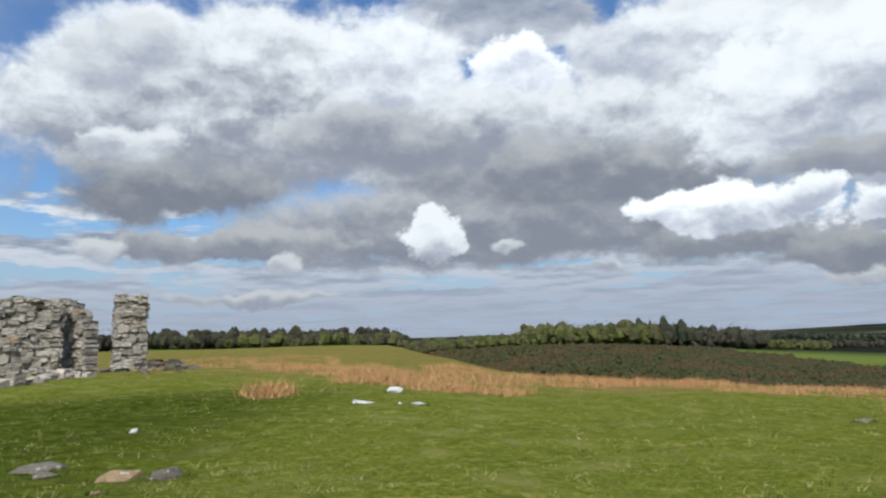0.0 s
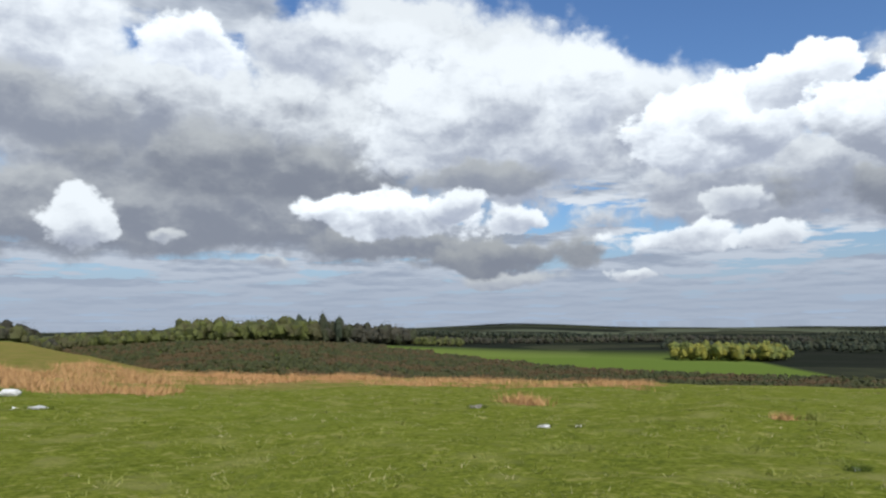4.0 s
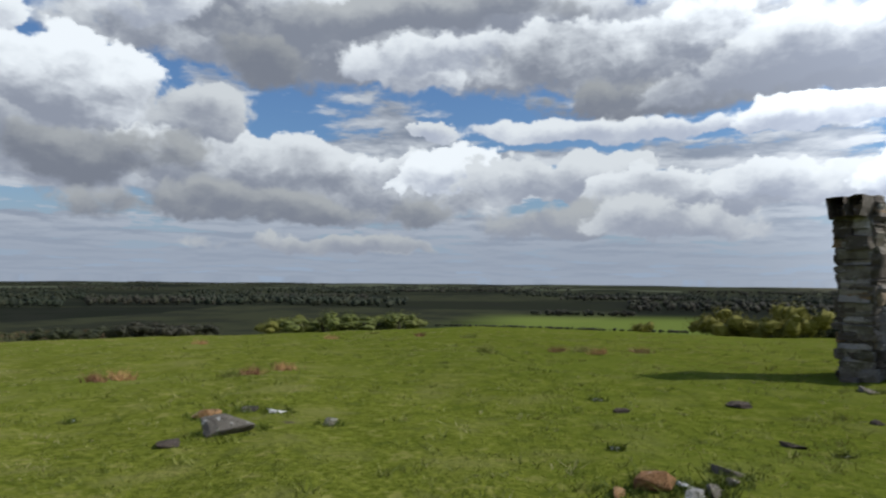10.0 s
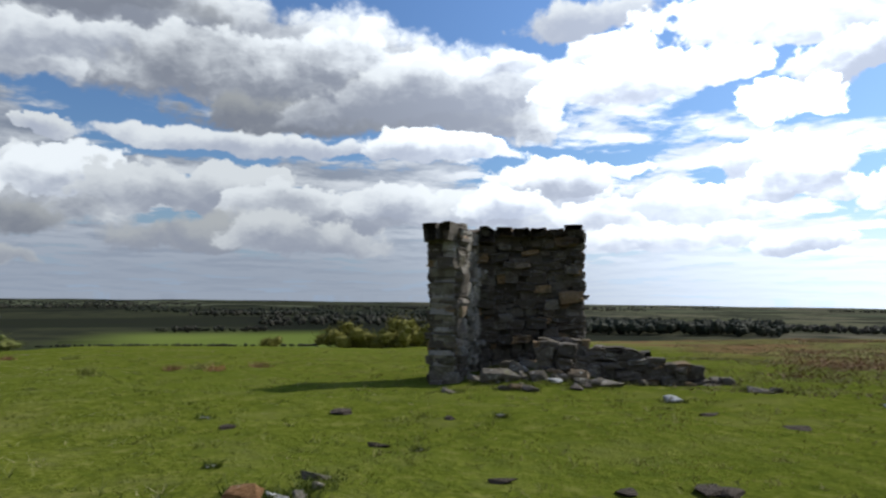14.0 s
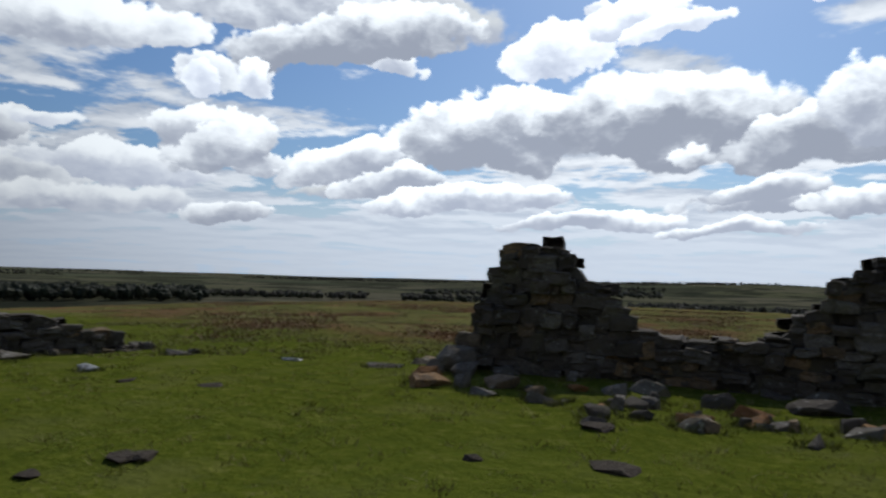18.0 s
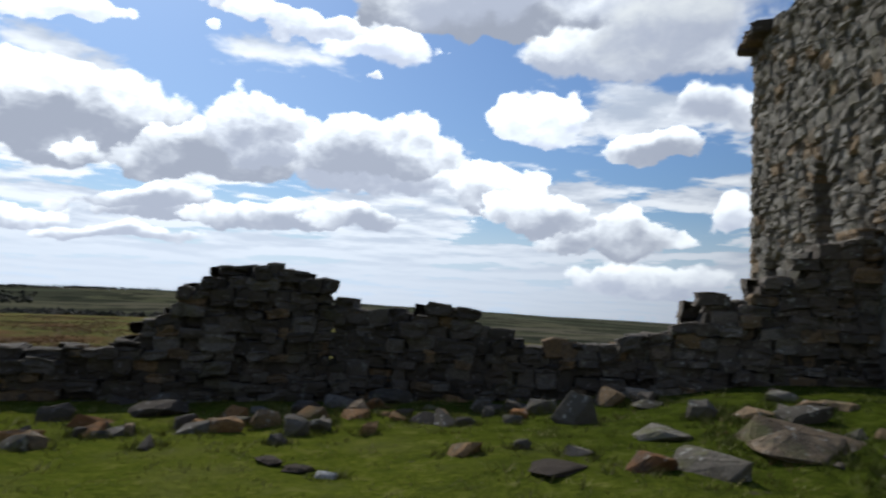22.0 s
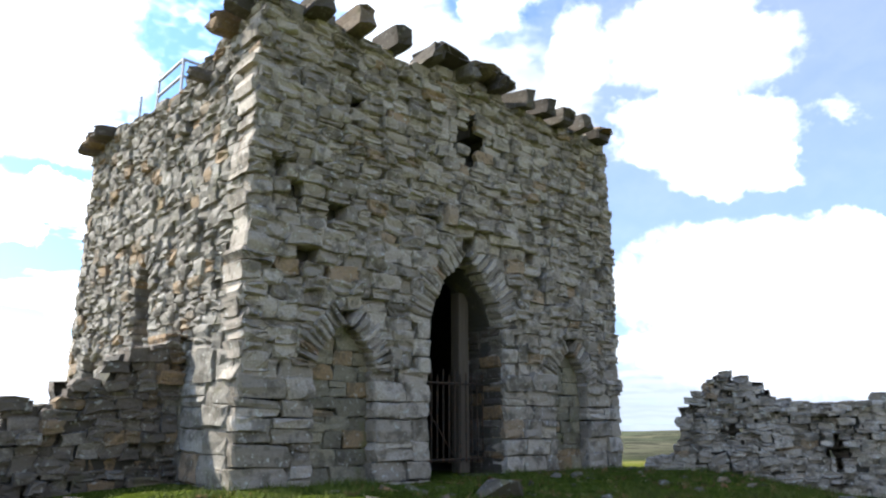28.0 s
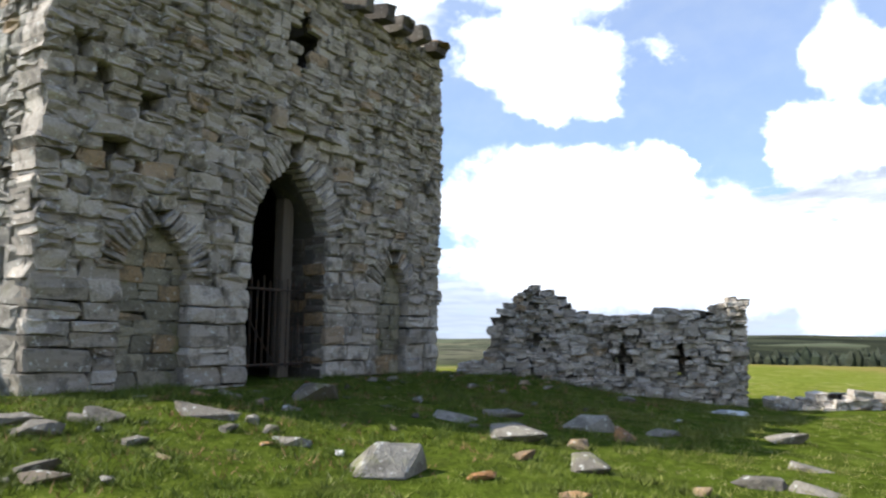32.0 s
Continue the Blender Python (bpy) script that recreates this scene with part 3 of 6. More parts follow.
def ground_material():
    m, n = material("ground", 1.0, 0.0)
    flat = n.node("ShaderNodeSeparateXYZ", {0: n.place})
    far = n.node("ShaderNodeVectorMath", {0: n.place}, operation="LENGTH").outputs["Value"]
    fine, mid, big = n.noise(n.place, 14.0, 6.0, 0.7), n.noise(n.place, 0.9, 5.0, 0.6), n.noise(n.place, 0.11, 4.0, 0.55)
    tuft = n.noise(n.place, 3.6, 5.0, 0.65)
    turf = n.mix(n.ramp(fine, 0.3, 0.72), (0.066, 0.086, 0.010), (0.165, 0.180, 0.030))
    turf = n.mix(n.ramp(tuft, 0.52, 0.66, 0.0, 0.7), turf, (0.062, 0.080, 0.014))
    turf = n.mix(n.ramp(tuft, 0.46, 0.34, 0.0, 0.55), turf, (0.24, 0.225, 0.072))
    turf = n.mix(n.ramp(mid, 0.5, 0.72, 0.0, 0.65), turf, (0.21, 0.20, 0.068))
    turf = n.mix(n.ramp(big, 0.48, 0.66, 0.0, 0.5), turf, (0.11, 0.135, 0.022))
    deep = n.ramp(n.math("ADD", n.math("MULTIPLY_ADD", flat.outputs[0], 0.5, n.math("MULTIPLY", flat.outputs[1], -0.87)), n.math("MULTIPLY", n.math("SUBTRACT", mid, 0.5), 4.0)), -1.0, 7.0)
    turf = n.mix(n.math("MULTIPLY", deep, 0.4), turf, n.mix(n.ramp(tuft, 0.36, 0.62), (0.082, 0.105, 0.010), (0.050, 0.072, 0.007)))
    # richer green below the tower, its colour also darkened to stand for shade
    lush_shaded = n.ramp(n.math("ADD", n.math("ADD", n.math("MULTIPLY", flat.outputs[0], -1.1), n.math("MULTIPLY", flat.outputs[1], -0.1)), n.math("MULTIPLY", n.math("SUBTRACT", mid, 0.5), 3.0)), 2.0, 7.0)
    turf = n.mix(n.math("MULTIPLY", lush_shaded, n.ramp(far, 17.0, 22.0, 0.8, 0.0)), turf, n.mix(n.ramp(tuft, 0.36, 0.62), (0.052, 0.076, 0.009), (0.022, 0.035, 0.005)))
    bare = n.noise(n.place, 2.3, 4.0, 0.6)
    turf = n.mix(n.ramp(bare, 0.70, 0.75, 0.0, 0.8), turf, (0.075, 0.062, 0.045))
    # heather moor south of the walls
    moor_at = n.math("ADD", n.math("ADD", n.math("MULTIPLY", flat.outputs[1], -1.0), n.math("MULTIPLY", flat.outputs[0], -0.22)), n.math("MULTIPLY", n.math("SUBTRACT", mid, 0.5), 6.0))
    moor = n.mix(n.ramp(n.noise(n.place, 0.35, 6.0, 0.65), 0.35, 0.65), (0.105, 0.108, 0.036), (0.17, 0.160, 0.056))
    moor = n.mix(n.ramp(n.noise(n.place, 0.16, 6.0, 0.7), 0.48, 0.58, 0.0, 0.8), moor, (0.15, 0.080, 0.045))
    # tawny rough grass north of the green
    tawny = n.math("MULTIPLY", n.math("MULTIPLY", n.ramp(flat.outputs[1], 19.0, 25.0), n.ramp(flat.outputs[0], 14.0, 4.0)), n.ramp(mid, 0.36, 0.6, 0.15, 0.85))
    turf = n.mix(tawny, turf, n.mix(n.ramp(tuft, 0.4, 0.6), (0.23, 0.155, 0.06), (0.15, 0.125, 0.04)))
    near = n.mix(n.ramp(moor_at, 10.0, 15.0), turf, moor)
    # fields and woods of the plain; cloud shadow is painted in as very dark colours, less so southwards
    fields = n.node("ShaderNodeTexVoronoi", {"Vector": n.vec("ADD", n.place, n.vec("MULTIPLY", n.noise(n.place, 0.004, 2.0, 0.5, True), (160.0, 160.0, 0.0))), "Scale": 0.0036}, feature="F1")
    pick = n.node("ShaderNodeSeparateColor", {0: fields.outputs["Color"]})
    land = n.mix(n.ramp(pick.outputs[0], 0.25, 0.75), (0.015, 0.018, 0.013), (0.036, 0.040, 0.023))
    land = n.mix(n.ramp(n.noise(n.place, 0.02, 5.0, 0.6), 0.45, 0.6, 0.0, 0.7), land, (0.020, 0.022, 0.017))
    south = n.ramp(n.math("ADD", n.math("MULTIPLY", flat.outputs[1], -1.0), n.math("MULTIPLY", flat.outputs[0], -0.25)), 60.0, 500.0)
    open_land = n.mix(n.ramp(pick.outputs[2], 0.3, 0.6), (0.060, 0.064, 0.042), n.mix(pick.outputs[1], (0.13, 0.12, 0.085), (0.095, 0.10, 0.055)))
    open_land = n.mix(n.ramp(n.noise(n.place, 0.011, 5.0, 0.65), 0.48, 0.58, 0.0, 0.8), open_land, (0.026, 0.030, 0.022))
    land = n.mix(n.math("MULTIPLY", south, 0.85), land, open_land)
    land = n.mix(n.ramp(n.math("MULTIPLY", pick.outputs[1], n.ramp(far, 900.0, 2600.0)), 0.62, 0.8, 0.0, 0.8), land, (0.085, 0.095, 0.06))
    green = n.mix(pick.outputs[1], (0.085, 0.125, 0.024), (0.13, 0.16, 0.04))
    # the pastures lie within half a kilometre, north and east
    pasture = n.math("MULTIPLY", n.ramp(far, 620.0, 900.0, 1.0, 0.0), n.ramp(n.math("SUBTRACT", n.math("SUBTRACT", n.math("MULTIPLY", flat.outputs[1], 0.72), n.math("MULTIPLY", flat.outputs[0], 0.69)), n.math("MULTIPLY_ADD", far, 0.28, -127.0)), -7.0, 7.0))
    east = n.math("MULTIPLY", n.ramp(far, 620.0, 760.0, 1.0, 0.0), n.ramp(n.math("ABSOLUTE", n.math("ADD", flat.outputs[1], 45.0)), 60.0, 150.0, 1.0, 0.0))
    pasture = n.math("MAXIMUM", pasture, n.math("MULTIPLY", east, n.ramp(flat.outputs[0], 100.0, 200.0)))
    land = n.mix(pasture, land, green)
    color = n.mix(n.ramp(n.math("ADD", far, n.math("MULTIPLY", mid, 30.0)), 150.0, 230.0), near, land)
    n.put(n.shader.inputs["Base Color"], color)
    bump(n, n.math("ADD", n.math("MULTIPLY", fine, 0.6), n.noise(n.place, 5.0, 4.0, 0.6)), 0.8, 0.07)
    return m


GROUND = ground_material()


# ---- builders ----
rng = random.Random(7)


def mesh_object(name, verts, faces, mat, parent=None, label="", smooth=False):
    me = bpy.data.meshes.new(name)
    me.from_pydata([tuple(v) for v in verts], [], faces)
    me.materials.append(mat)
    if smooth:
        me.polygons.foreach_set("use_smooth", [True] * len(me.polygons))
    me.update()
    return adopt(new(name, me), parent, label)


def world_of(ob):
    m = ob.matrix_parent_inverse @ ob.matrix_basis if ob.parent else ob.matrix_basis
    return world_of(ob.parent) @ m if ob.parent else m


def adopt(ob, parent=None, label=""):
    """Hang ob under parent and leave it where it stands."""
    if parent:
        ob.parent = parent
        ob.matrix_parent_inverse = world_of(parent).inverted()
    if label:
        ob["label"] = label
    return ob


def part(name, bm, mat, parent=None, label=""):
    me = bpy.data.meshes.new(name)
    bm.to_mesh(me)
    bm.free()
    me.materials.append(mat)
    return adopt(new(name, me), parent, label)


def thing(name, at, label, category, group="", kind=""):
    ob = new(name)
    ob.empty_display_size = 0.3
    ob.location = at
    ob.matrix_basis = Matrix.Translation(at)
    return tagged(ob, label, category, group, kind)


def box(bm, m, bevel=0.0):
    """A unit box under the matrix m, with its edges taken off."""
    made = bmesh.ops.create_cube(bm, size=1.0, matrix=m)
    if bevel:
        edges = {e for v in made["verts"] for e in v.link_edges}
        bmesh.ops.bevel(bm, geom=list(edges), offset=bevel, segments=1, affect="EDGES")


def rod(bm, a, b, radius, sides=8):
    a, b = Vector(a), Vector(b)
    m = Matrix.Translation((a + b) / 2) @ (b - a).to_track_quat("Z", "Y").to_matrix().to_4x4()
    bmesh.ops.create_cone(bm, cap_ends=True, segments=sides, radius1=radius, radius2=radius, depth=(b - a).length, matrix=m)


def smoothstep(x, lo, hi):
    t = np.clip((np.asarray(x, float) - lo) / (hi - lo), 0, 1)
    return t * t * (3 - 2 * t)


# ---- the lie of the land ----
TOWER_N = Vector((-8.68, -5.66, 0))          # the tower's corner towards the green
ALONG = Vector((-0.8662, 0.4997, 0))         # along its front
BACK = Vector((-0.4997, -0.8662, 0))         # along its flank, away from the green
FRONT_LEN, FLANK_LEN, TOWER_TOP = 9.2, 8.15, 8.17
FALL_AZ = (-180, -150, -135, -122, -105, -84, -67, -40, -22, 0, 4.5, 9, 13.5, 26, 42, 60, 75, 100, 130, 160, 180)
FALL = (0.20, 0.26, 0.42, 0.62, 0.95, 0.80, 1.08, 1.2, 1.12, 0.74, 0.54, 0.22, 0.05, 0.04, 0.04, 0.20, 0.22, 0.42, 0.5, 0.3, 0.20)


def waves(x, y, size, seed):
    """Soft rolling between -1 and 1."""
    k = 2 * math.pi / size
    return (np.sin(k * (x + 0.31 * y) + seed) + np.sin(k * 1.37 * (y - 0.42 * x) + 2.1 * seed) + np.sin(k * 0.71 * (x - y) + 3.3 * seed)) / 3


def land(x, y):
    """Height of the ground."""
    x, y = np.asarray(x, float), np.asarray(y, float)
    r, az = np.hypot(x, y), np.degrees(np.arctan2(-x, y))
    z = -np.interp(az, FALL_AZ, FALL) * 1e-3 * r * r
    # the tower's mound
    dx, dy = x - TOWER_N.x, y - TOWER_N.y
    s, q = dx * ALONG.x + dy * ALONG.y, dx * BACK.x + dy * BACK.y
    d = np.hypot(np.maximum(np.maximum(-s, s - FRONT_LEN), 0), np.maximum(np.maximum(-q, q - FLANK_LEN), 0))
    z = z + 0.66 * np.exp(-((d / 4.2) ** 2))
    z = z + 0.36 * np.exp(-((x + 16) ** 2 + (y - 23) ** 2) / 70)
    z = z + 0.3 * np.exp(-((x - 12.2) ** 2 + (y + 6.2) ** 2) / 1.1)
    z = z + 0.05 * waves(x, y, 5.3, 1.0) * smoothstep(r, 2, 6) + 0.03 * waves(x, y, 2.1, 4.0) + 0.5 * waves(x, y, 60, 2.0) * smoothstep(r, 60, 160)
    low = -30 + 4.0 * waves(x, y, 900, 0.7) * smoothstep(r, 150, 500) - 8 * smoothstep(r, 300, 1500)
    low = low + 17 * np.exp(-((az / 20) ** 2)) * smoothstep(r, 100, 250)
    # low hills on the skyline to the north
    low = low + 32 * np.exp(-(((az + 24) / 6) ** 2)) * smoothstep(r, 2200, 4300) + 50 * np.exp(-(((az - 66) / 20) ** 2)) * smoothstep(r, 1400, 3500)
    low = low + 40 * np.exp(-(((np.mod(az, 360) - 178) / 22) ** 2)) * smoothstep(r, 700, 2500)
    return 0.5 * (z + low + np.sqrt((z - low) ** 2 + 4)) - 0.033


def ground_z(x, y):
    return float(land(x, y))


def lay_ground():
    radii = np.concatenate([[0.0], np.linspace(0.8, 30, 74), 30 * 1.052 ** np.arange(1, 101)])
    radii = radii[radii < 4850]
    n = 360
    a = np.arange(n) * 2 * math.pi / n
    x, y = np.outer(radii[1:], np.sin(a)).ravel(), np.outer(radii[1:], np.cos(a)).ravel()
    verts = np.concatenate([[[0, 0, ground_z(0, 0)]], np.stack([x, y, land(x, y)], 1)])
    faces = [(0, 1 + (i + 1) % n, 1 + i) for i in range(n)]
    for k in range(len(radii) - 2):
        lo, hi = 1 + k * n, 1 + (k + 1) * n
        faces += [(lo + i, lo + (i + 1) % n, hi + (i + 1) % n, hi + i) for i in range(n)]
    ob = mesh_object("ground", verts, faces, GROUND, smooth=True)
    tagged(ob, "grassy hilltop falling away to fields and a wide plain coloured dark as under cloud", "ground", kind="structure")


lay_ground()


# ---- masonry ----
def make_stones(count, seed):
    """Roughly squared stones of unit size: x along the wall, y outwards, z up."""
    r, out = random.Random(seed), []
    ring = [(-1, -1), (0, -1), (1, -1), (1, 0), (1, 1), (0, 1), (-1, 1), (-1, 0)]
    for _ in range(count):
        j = lambda k: r.uniform(-k, k)  # noqa: E731
        skew, n, rows = j(0.10), len(ring), []
        cut = [r.uniform(0.90, 1.02) if i % 2 == 0 else r.uniform(0.97, 1.06) for i in range(n)]
        for y, size, jit in ((-0.5, 0.48, 0.01), (0.34, 0.50, 0.02), (0.46, 0.47, 0.03), (0.5, 0.36, 0.06)):
            rows += [(sx * size * c + skew * sz * 0.3 + j(jit), y + j(jit * 1.1), sz * size * c + j(jit)) for (sx, sz), c in zip(ring, cut)]
        faces = [(n * k + i, n * k + (i + 1) % n, n * k + n + (i + 1) % n, n * k + n + i) for k in range(3) for i in range(n)]
        faces.append(tuple(range(3 * n, 4 * n)))
        out.append((np.array(rows), faces))
    return out


SQUARED, RUBBLY = 16, 14


def make_rubble_stones(count, seed):
    """Unsquared stones of unit size, in the same setting."""
    r, out = random.Random(seed), []
    for v, faces in make_stones(count, seed):
        v = v.copy()
        n = 8
        for i in range(n):
            k, shift = r.uniform(0.72, 1.1), r.uniform(-0.09, 0.09)
            for row in range(4):
                v[n * row + i, 0] *= k
                v[n * row + i, 2] = v[n * row + i, 2] * r.uniform(0.86, 1.1) + shift
        v[3 * n:, 1] += np.array([r.uniform(-0.12, 0.06) for _ in range(n)])
        out.append((v, faces))
    return out


STONES = make_stones(SQUARED, 3) + make_rubble_stones(RUBBLY, 5)
STONE_MESHES = {}


def stone_mesh(k, mat):
    if (k, mat.name) not in STONE_MESHES:
        me = bpy.data.meshes.new("stone")
        me.from_pydata([tuple(v) for v in STONES[k][0]], [], STONES[k][1])
        me.materials.append(mat)
        STONE_MESHES[k, mat.name] = me
    return STONE_MESHES[k, mat.name]


class Masonry:
    """Stones gathered for one stretch of wall; the nearest to the green become pieces of their own, the others one mesh."""

    def __init__(self):
        self.stones = []
        self.wild = 0.0                                       # above 0: rubble, not squared
        self.clear = []                                       # s0, s1, z0, z1 of loopholes
        self.thin = None                                      # s0, s1, z0, z1 of a stretch of thin walling

    def add(self, frame_, s0, s1, z0, z1, depth, proud, turn=0.0):
        if self.thin and self.thin[0] < (s0 + s1) / 2 < self.thin[1] and self.thin[2] < z0 < self.thin[3]:
            depth = 0.12
        m = frame_ @ Matrix.Translation(((s0 + s1) / 2, proud - depth / 2, (z0 + z1) / 2)) @ Matrix.Rotation(turn, 4, "Y")
        self.stones.append((m @ Matrix.Diagonal((s1 - s0, depth, z1 - z0, 1)), SQUARED + rng.randrange(RUBBLY) if self.wild else rng.randrange(SQUARED)))

    def build(self, parent, mat, single=0, name="stone"):
        self.stones.sort(key=lambda st: (st[0].translation.xy.length + 0.6 * st[0].translation.z))
        for m, k in self.stones[:single]:
            ob = new(name, stone_mesh(k, mat))
            ob.parent = parent
            ob.matrix_parent_inverse = world_of(parent).inverted()
            ob.matrix_basis = m
        rest = self.stones[single:]
        if rest:
            verts, faces, at = [], [], 0
            for m, k in rest:
                v, f = STONES[k]
                a = np.array(m)
                verts.append(v @ a[:3, :3].T + a[:3, 3])
                faces += [tuple(i + at for i in face) for face in f]
                at += len(v)
            ob = mesh_object("stonework", np.concatenate(verts), faces, mat, parent)
            ob["kind"] = "stuff"


def wall_frame(p0, p1, outward):
    """Local x from p0 to p1, y towards the outward side, z up."""
    p0, p1 = Vector((p0[0], p0[1], 0)), Vector((p1[0], p1[1], 0))
    d = (p1 - p0).normalized()
    n = Vector((-d.y, d.x, 0))
    if n.dot(Vector((outward[0], outward[1], 0))) < 0:
        n = -n
    m = Matrix.Identity(4)
    for i in range(3):
        m[i][0], m[i][1], m[i][2], m[i][3] = d[i], n[i], (0, 0, 1)[i], p0[i]
    return m, (p1 - p0).length


def arch_half(z, spring, apex, half):
    """Half the width of a pointed opening at height z."""
    if z <= spring:
        return half
    if z >= apex:
        return 0.0
    t = (z - spring) / (apex - spring)
    return half * (1 - t ** 1.75)


def courses(work, fr, length, z_low, top, holes=(), high=(0.16, 0.3), long=(0.25, 0.6), depth=0.24, proud=0.0, rough=0.03, lift=None, s_from=0.0):
    """Lay stones in courses between z_low and top(s). holes: functions z -> (s0, s1) or None."""
    z = z_low
    while z < 12:
        h = rng.uniform(*(high(z) if callable(high) else high))
        long_ = long(z) if callable(long) else long
        zm = z + h / 2
        gaps = sorted(g for g in (hole(zm) for hole in holes) if g)
        spans, at = [], s_from
        for a, b in gaps:
            if a > at:
                spans.append((at, a))
            at = max(at, b)
        if at < length:
            spans.append((at, length))
        any_left = False
        for a, b in spans:
            s = a
            while s < b - 0.02:
                w = rng.uniform(*long_) * (0.8 + h * 1.2)
                if b - (s + w) < 0.5 * long_[0]:
                    w = b - s
                mid = s + w / 2
                if z + 0.6 * h <= top(mid):
                    any_left = True
                    g = rng.uniform(-0.01, 0.012)
                    hh = h * rng.uniform(0.93, 1.0)
                    cuts = (0.0, 1.0)
                    if h > 0.14 and rng.random() < 0.24:
                        cuts = (0.0, rng.uniform(0.35, 0.65), 1.0)
                    if work.wild and not any(s - 0.1 < c1 and s + w + 0.1 > c0 and z - 0.08 < d1 and z + 1.4 * h + 0.05 > d0 for c0, c1, d0, d1 in work.clear):
                        grow, shift = 1 + work.wild * rng.uniform(-0.2, 0.38), work.wild * rng.uniform(-0.05, 0.05)
                        work.add(fr, s - 0.03 + shift, s + w + 0.03 + shift, z - 0.02 + shift * 0.5, z + h * grow + shift * 0.5, depth * rng.uniform(0.85, 1.2), proud + rng.gauss(0, rough), rng.gauss(0, 0.09 * work.wild))
                        s += w
                        continue
                    for c0, c1 in zip(cuts, cuts[1:]):
                        work.add(fr, s + g / 2, s + w - g / 2, z + (h - hh) + hh * c0 - rng.uniform(0, 0.02), z + (h - hh) + hh * c1 + rng.uniform(-0.012, 0.012), depth * rng.uniform(0.85, 1.15), proud + rng.gauss(0, rough), rng.gauss(0, 0.028))
                s += w
        z += h
        if not any_left and z > max(top(length * k / 40) for k in range(41)):
            break


def solid(name, fr, outline, y0, y1, mat, parent, label=""):
    """An outline in s and z, extruded from y0 to y1."""
    bm = bmesh.new()
    front = [bm.verts.new(fr @ Vector((s, y1, z))) for s, z in outline]
    back = [bm.verts.new(fr @ Vector((s, y0, z))) for s, z in outline]
    bm.faces.new(front)
    bm.faces.new(back[::-1])
    n = len(outline)
    for i in range(n):
        bm.faces.new((front[i], back[i], back[(i + 1) % n], front[(i + 1) % n]))
    bmesh.ops.recalc_face_normals(bm, faces=bm.faces)
    bmesh.ops.triangulate(bm, faces=[f for f in bm.faces if len(f.verts) > 4])
    return part(name, bm, mat, parent, label)


def arch_notch(s0, s1, z0, spring, apex, steps=7):
    """The corners of an opening that stands on the base line, from its left foot to its right foot."""
    mid, half = (s0 + s1) / 2, (s1 - s0) / 2
    pts = [(s0, z0), (s0, spring)]
    pts += [(mid - arch_half(spring + (apex - spring) * k / steps, spring, apex, half), spring + (apex - spring) * k / steps) for k in range(1, steps)]
    pts.append((mid, apex))
    pts += [(mid + arch_half(spring + (apex - spring) * k / steps, spring, apex, half), spring + (apex - spring) * k / steps) for k in range(steps - 1, 0, -1)]
    return pts + [(s1, spring), (s1, z0)]


def voussoirs(work, fr, s0, s1, spring, apex, size, count, depth=0.3, proud=0.03):
    """Wedge stones round a pointed head."""
    mid, half = (s0 + s1) / 2, (s1 - s0) / 2
    for side in (-1, 1):
        for k in range(count):
            z = spring + (apex - spring) * ((k + 0.5) / count) ** 1.0
            a = arch_half(z, spring, apex, half)
            dz = 0.02
            da = arch_half(z + dz, spring, apex, half) - a
            tang = math.atan2(dz, -da)                      # rise of the edge
            ang = math.pi / 2 - tang                        # the stone points away from the opening
            out = Vector((math.sin(tang), 0, math.cos(tang)))
            length = size * rng.uniform(0.8, 1.15)
            c = Vector((mid + side * (a + out.x * length / 2), proud + rng.gauss(0, 0.015) - depth / 2, z + out.z * length / 2))
            arc = ((apex - spring) ** 2 + half ** 2) ** 0.5 / count
            m = fr @ Matrix.Translation(c) @ Matrix.Rotation(-side * ang, 4, "Y")
            m = m @ Matrix.Diagonal((length, depth, arc * 0.98, 1))
            work.stones.append((m, rng.randrange(len(STONES))))


